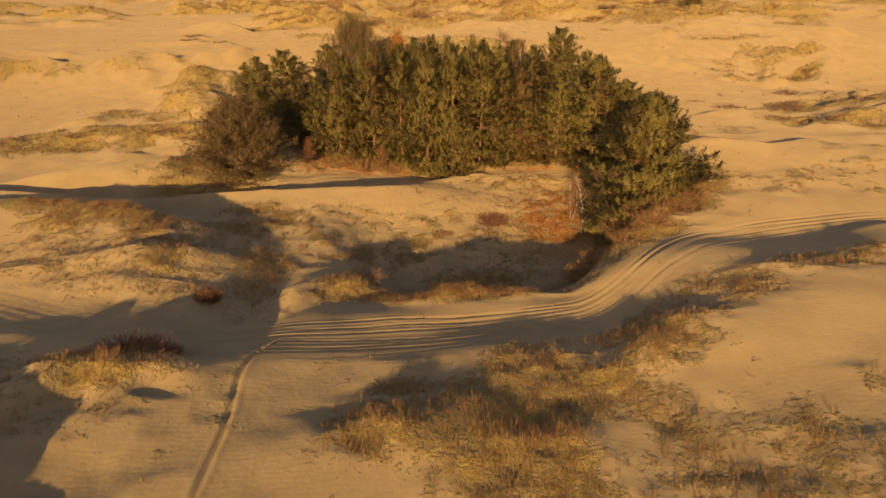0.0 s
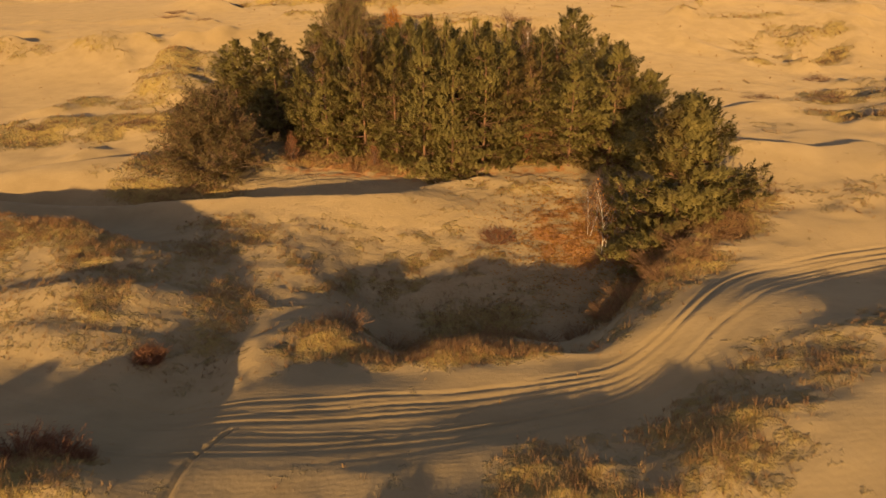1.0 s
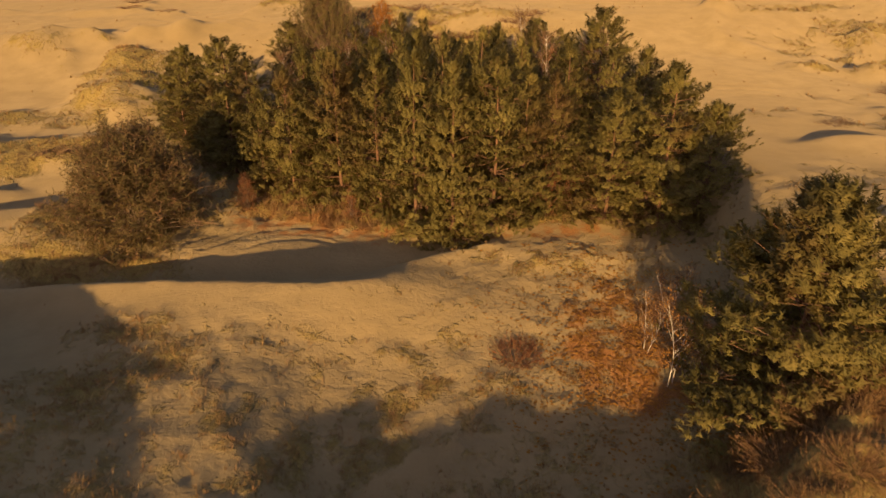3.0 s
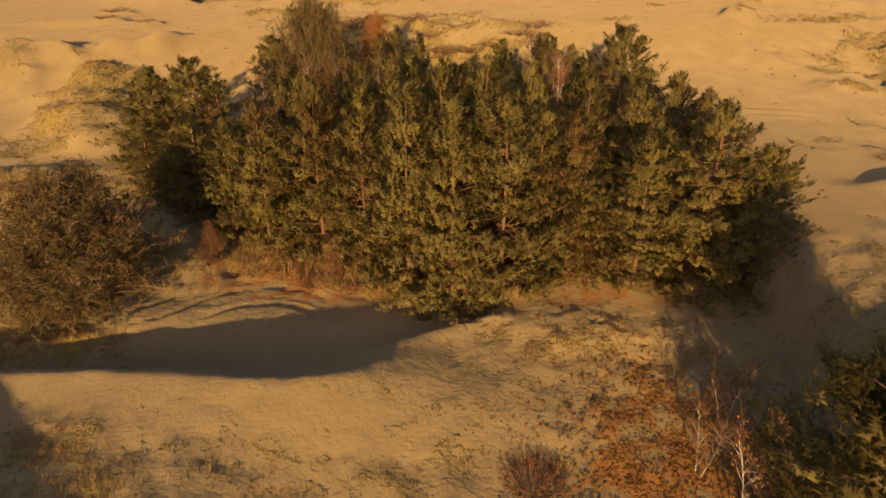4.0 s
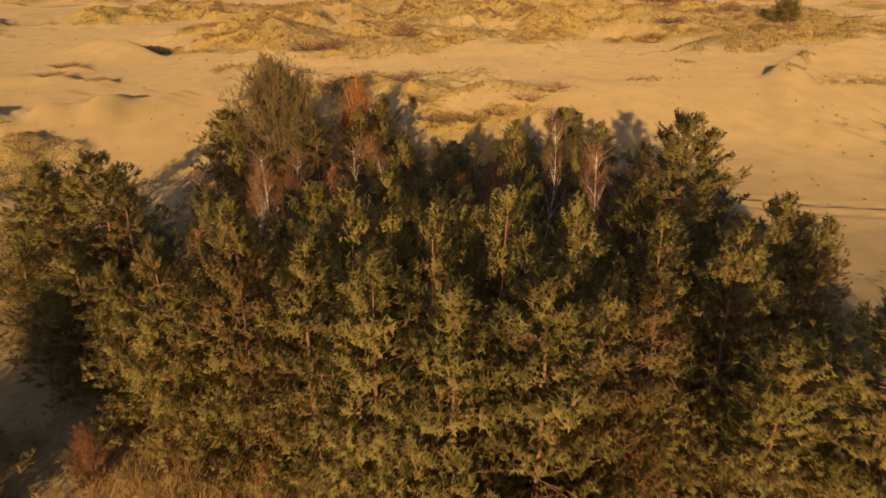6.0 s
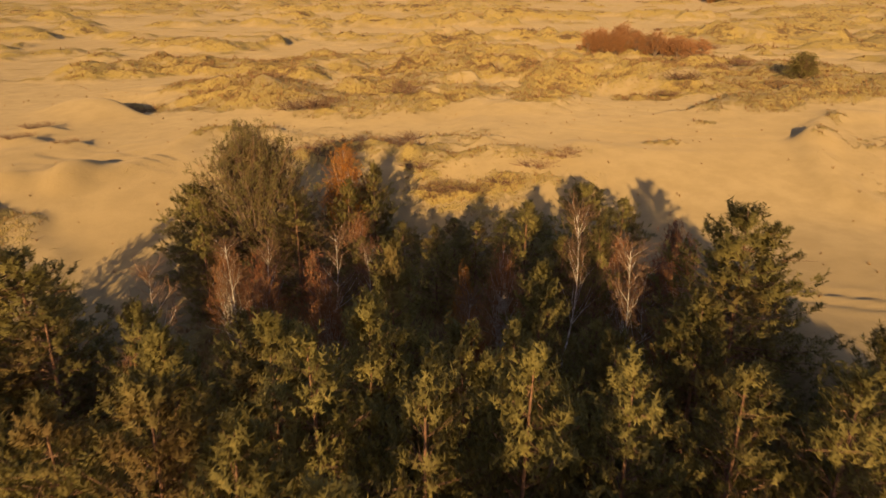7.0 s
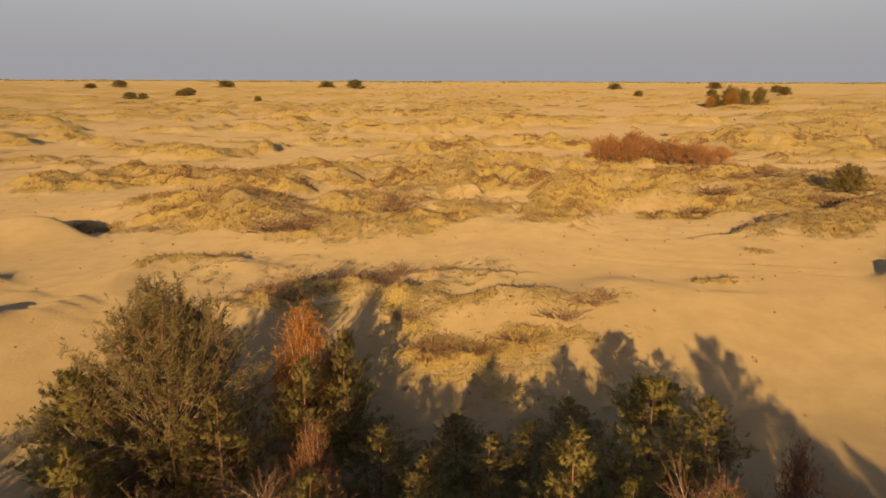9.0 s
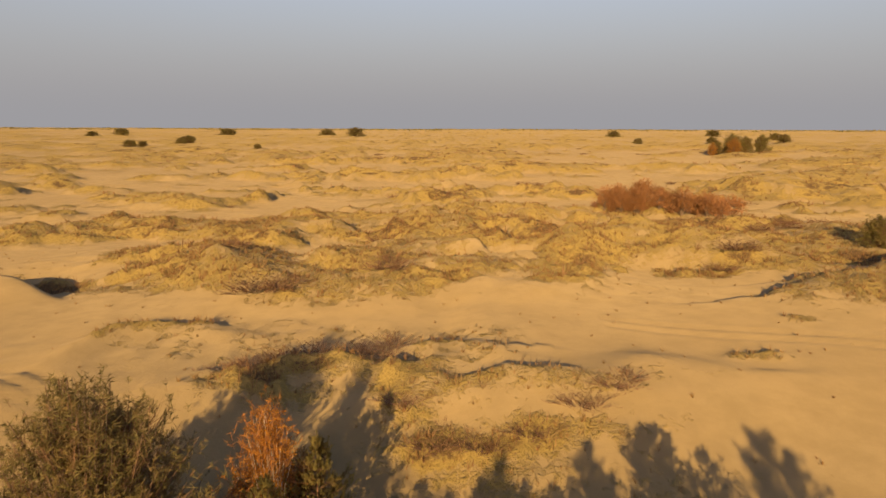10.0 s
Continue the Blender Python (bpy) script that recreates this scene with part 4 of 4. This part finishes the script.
# ---- bushes ----
def bush(name, seed, tall, wide, mat, count, label, thick=0.03, clumps=0):
    """A bush of many stalks that fan out from its foot."""
    rnd = random.Random(seed)
    b = Bits()
    centres = [Vector((rnd.gauss(0, 0.33) * wide, rnd.gauss(0, 0.2) * wide, 0)) for k in range(clumps)]
    for k in range(count):
        a, r = rnd.uniform(0, 6.283), math.sqrt(rnd.random())
        foot = Vector((math.cos(a) * r * wide * 0.45, math.sin(a) * r * wide * 0.45, -0.08))
        if clumps:
            foot = foot * 0.5 + centres[k % clumps]
        L = tall * rnd.uniform(0.5, 1.1) * (1 - 0.35 * r)
        tip = foot + Vector((math.cos(a) * r * wide * 0.5 + rnd.gauss(0, 0.12) * tall, math.sin(a) * r * wide * 0.5 + rnd.gauss(0, 0.12) * tall, L))
        b.blade(foot, tip, thick, rnd)
        for j in range(3):
            q = foot.lerp(tip, rnd.uniform(0.35, 0.95))
            b.blade(q, q + Vector((rnd.gauss(0, 0.16), rnd.gauss(0, 0.16), rnd.uniform(0.02, 0.25))) * tall, thick * 0.8, rnd)
    return tagged(link(name, b.v, b.f, mat), label, "bush")


stand(bush("bush", 41, 0.66, 0.6, DULL_RED, 360, "round red-brown bush on bare sand"), -9.25, 24.6)
low_bush = stand(bush("bush", 42, 0.6, 1.3, DULL_RED, 330, "low red-brown bush on a sand heap"), -10.1, 18.9)
tagged(low_bush, group="red-brown bushes")
for x, y, s, turn in ((-9.25, 19.05, 0.75, 90), (-8.5, 18.8, 0.4, 200), (2.9, 38.8, 0.95, 40)):
    repeat(low_bush, x, y, s, turn)


# pale stalks and dark scrub at the foot of the hollow's near side
stand(bush("reed_clump", 44, 1.0, 1.0, STRAW, 130, "clump of pale dry stalks in the hollow", 0.018), -0.75, 28.7)
dark_scrub = stand(bush("bush", 45, 0.5, 1.6, BROWN_GRASS, 320, "low dark brown scrub in the hollow", 0.02), 0.6, 28.3)
tagged(dark_scrub, group="scrub in the hollow")
for x, y, s, turn in ((-1.8, 28.2, 0.9, 30), (-3.6, 27.9, 0.8, 90), (2.2, 28.4, 0.8, 170), (3.8, 28.9, 0.7, 200), (5.6, 29.5, 0.8, 250), (6.6, 28.6, 1.0, 10), (7.4, 29.8, 1.1, 80), (8.2, 28.8, 0.9, 130), (8.6, 30.8, 1.2, 200), (9.4, 29.6, 0.9, 260), (9.8, 31.6, 1.2, 310), (10.6, 30.8, 0.9, 20), (7.0, 31.4, 1.0, 60), (11.2, 32.4, 1.1, 100), (12.2, 33.6, 1.0, 170), (10.2, 33.2, 1.1, 210), (11.6, 34.6, 1.2, 250), (9.0, 32.6, 1.0, 300), (12.8, 35.4, 1.1, 340), (12.6, 32.4, 0.9, 25), (10.4, 35.0, 0.9, 75)):
    repeat(dark_scrub, x, y, s if x < 6 else 0.85 * s, turn)


# ---- grass ----
def grass(name, seed, count, box, blades, tall, width, mat, label, least=0.25, power=1.0):
    """Tufts of grass, thick where the ground is covered."""
    rs = np.random.RandomState(seed)
    x, y = rs.uniform(box[0], box[1], count * 8), rs.uniform(box[2], box[3], count * 8)
    v = cover(x, y)
    ok = (v > least) & (rs.rand(len(v)) < v ** power)
    x, y, v = x[ok][:count], y[ok][:count], v[ok][:count]
    n = len(x)
    z = ground(x, y)
    size = tall * rs.uniform(0.5, 1.25, n) * (0.6 + 0.5 * v)
    a = rs.uniform(0, 2 * np.pi, (n, blades))
    r = rs.uniform(0.0, 0.35, (n, blades)) * size[:, None]
    lean = rs.uniform(0.15, 1.15, (n, blades)) * size[:, None]
    up = size[:, None] * rs.uniform(0.55, 1.1, (n, blades))
    px, py = x[:, None] + r * np.cos(a), y[:, None] + r * np.sin(a)
    b = a + rs.uniform(-0.5, 0.5, (n, blades)) + np.pi / 2
    w = width / 2
    co = np.empty((n, blades, 3, 3))
    co[..., 0, :] = np.stack([px - w * np.cos(b), py - w * np.sin(b), np.broadcast_to(z[:, None] - 0.05, px.shape)], -1)
    co[..., 1, :] = np.stack([px + w * np.cos(b), py + w * np.sin(b), np.broadcast_to(z[:, None] - 0.05, px.shape)], -1)
    co[..., 2, :] = np.stack([px + lean * np.cos(a), py + lean * np.sin(a), z[:, None] + up], -1)
    co = co.reshape(-1, 3)
    me = bpy.data.meshes.new(name)
    me.vertices.add(len(co))
    me.vertices.foreach_set("co", co.ravel())
    me.loops.add(len(co))
    me.loops.foreach_set("vertex_index", np.arange(len(co)))
    me.polygons.add(len(co) // 3)
    me.polygons.foreach_set("loop_start", np.arange(len(co) // 3) * 3)
    me.update(calc_edges=True)
    me.materials.append(mat)
    return tagged(new(name, me), label, "grass", kind="stuff")


grass("dry_grass", 1, 11000, (-24, 20, 9, 47), 10, 0.19, 0.015, STRAW, "tufts of straw-yellow dry grass on sand")
grass("brown_grass", 2, 11000, (-24, 20, 9, 60), 11, 0.23, 0.014, BROWN_GRASS, "reddish-brown dry grass and stalks", 0.45, 1.7)
grass("undergrowth", 3, 4000, (-14, 15, 49, 80), 12, 0.36, 0.026, BROWN_GRASS, "brown undergrowth under the pines", 0.45)
grass("dune_grass", 4, 16000, (-50, 50, 48, 170), 6, 0.32, 0.045, STRAW, "sparse yellow grass on the far dunes", 0.3)
grass("brown_dune_grass", 6, 3500, (-60, 60, 84, 190), 7, 0.4, 0.05, BROWN_GRASS, "brown tufts on the dunes behind the wood", 0.55, 2.0)
grass("far_brush", 5, 4000, (-160, 160, 110, 420), 6, 0.7, 0.10, BROWN_GRASS, "brown scrub on the far dunes", 0.45, 2.0)

grass("stray_tufts", 8, 900, (-48, 48, 67, 180), 9, 0.3, 0.05, STRAW, "stray pale tufts on bare sand", -1.0, 0.0)
grass("stray_tufts", 9, 420, (-24, 20, 10, 47), 9, 0.16, 0.02, STRAW, "stray straw tufts on bare sand", -1.0, 0.0)


def fallen_leaves(count):
    """Curled leaves strewn on the sand."""
    rs = np.random.RandomState(21)
    x, y = rs.uniform(1, 13, count * 6), rs.uniform(29, 47, count * 6)
    ok = rs.rand(len(x)) < np.clip(litter(x, y), 0, 1)
    x, y = x[ok][:count], y[ok][:count]
    z, n = ground(x, y) + 0.012, len(x)
    a, size = rs.uniform(0, 2 * np.pi, n), rs.uniform(0.035, 0.075, n)
    co = np.empty((n, 4, 3))
    for k in range(4):
        co[:, k, 0], co[:, k, 1] = x + size * np.cos(a + k * np.pi / 2), y + size * np.sin(a + k * np.pi / 2) * 0.7
        co[:, k, 2] = z + rs.uniform(0, 0.05, n)
    return tagged(link("fallen_leaves", co.reshape(-1, 3).tolist(), np.arange(4 * n).reshape(-1, 4).tolist(), AMBER), "amber fallen leaves strewn on sand beside the lone pine", "leaves", kind="stuff")


fallen_leaves(5000)

# ---- the distance ----
far_pine = tagged(dome("pine_tree", 51, 6.0, 3.0, PINE_BARK, DEAD, NEEDLES, 150, 6, 6, 0.55, foot=0.03), "dark green pine far out on the dunes", "tree", "far pines")
stand(far_pine, 42.2, 126, 0.52, 0, 1.5)
for x, y, s, w, turn in ((119, 350, 1.45, 1.2, 10), (125, 352, 1.2, 1.2, 50), (131, 350, 1.2, 1.2, 120), (113, 351, 1.0, 1.2, 70), (-169, 540, 0.9, 2.6, 0), (-176, 545, 0.8, 2.2, 80), (-190, 497, 0.8, 2.4, 40), (-183, 499, 0.7, 2.0, 90), (-105, 470, 0.6, 1.8, 20),
                         (148, 595, 0.8, 2.0, 0), (318, 740, 1.3, 2.0, 60), (-330, 800, 1.2, 3.0, 30), (-370, 820, 1.0, 3.0, 100), (190, 560, 0.9, 2.0, 140), (260, 600, 1.1, 2.0, 200), (-250, 900, 1.6, 3.0, 0), (-130, 880, 1.6, 2.6, 70), (-100, 900, 1.8, 2.6, 130), (320, 900, 1.4, 2.6, 20), (210, 930, 1.5, 2.6, 90)):
    repeat(far_pine, x, y, s, turn, w)
far_gold = stand(tagged(dome("birch_tree", 53, 6.0, 3.0, GREY_BARK, TWIGS, AMBER, 150, 6, 6, 0.55, foot=0.03), "round amber birch in front of far pines", "tree", "far birches"), 117, 343, 1.15, 0, 1.1)
repeat(far_gold, 109.5, 346, 0.85, 60, 0.9)
grove = tagged(dome("birch_tree", 52, 4.2, 1.4, GREY_BARK, COPPER, None, 60, 7, pointed=1.2, foot=0.1, twig_width=0.05, thick=0.004), "bare reddish birch in a far thicket", "tree", "far birch thicket")
stand(grove, 26, 162)
rnd = random.Random(5)
for k in range(26):
    x = 24.5 + 17 * k / 25 + rnd.uniform(-0.8, 0.8)
    repeat(grove, x, 162 - 3 * k / 25 + rnd.uniform(-2, 3), rnd.uniform(0.6, 0.95), rnd.uniform(0, 360), 1.7)
scrub = stand(bush("bush", 43, 1.0, 3.0, TWIGS, 190, "patchy red-brown scrub on the far dunes", 0.05, 7), -5, 138)
tagged(scrub, group="far scrub")
for x, y, s in ((-8.5, 96.2, 0.6), (-6.4, 96.8, 0.7), (-4.2, 97.6, 0.6), (-2.4, 98.8, 0.7), (-10.6, 96.4, 0.5), (-0.8, 91.5, 0.5), (0.6, 88.8, 0.55), (2.8, 88.4, 0.5), (5.0, 88.9, 0.5), (7.4, 90.6, 0.55), (9.2, 91.6, 0.5), (-3.6, 117.5, 0.9), (-19, 124.5, 0.8), (-13.5, 113.5, 1.1), (-11, 113.2, 0.7), (27, 122, 0.9), (25, 119.5, 0.7), (21, 160, 0.7), (45, 150, 0.8), (50, 150, 0.9), (38, 143, 0.9), (42, 142, 0.7), (46.5, 143, 0.6), (41, 172, 1.3), (43.5, 173, 1.5), (46, 173, 1.3), (-38, 58, 0.5), (-35, 101, 0.4), (-30.5, 100, 0.35), (-36, 106, 0.45), (-31, 59.5, 0.45), (-24, 60.5, 0.4), (36, 61, 0.6), (31.3, 49.5, 0.5), (34, 70, 0.5), (29, 58, 0.5), (24, 59, 0.35)):
    repeat(scrub, x, y, s, 90 * s, 1.2)
for k in range(42):
    x, y = rnd.uniform(-130, 150), rnd.uniform(150, 460)
    repeat(scrub, x, y, rnd.uniform(0.35, 1.1), rnd.uniform(0, 360), rnd.uniform(0.7, 1.4))


def far_wood():
    """A low line of woods along the horizon."""
    rnd = random.Random(9)
    b = Bits()
    for k in range(700):
        x, y = rnd.uniform(-2600, 2600), rnd.uniform(2300, 3800)
        z, s = float(ground(np.array([x]), np.array([y]), False)[0]), rnd.uniform(2, 5)
        for j in range(7):
            p = Vector((x + rnd.gauss(0, 16), y + rnd.gauss(0, 6), z - 2))
            b.blade(p, p + Vector((rnd.gauss(0, 1), 0, s + 2)), 12, rnd)
    return tagged(link("far_woods", b.v, b.f, NEEDLES), "dark line of far woods on the horizon", "woods", kind="stuff")


far_wood()
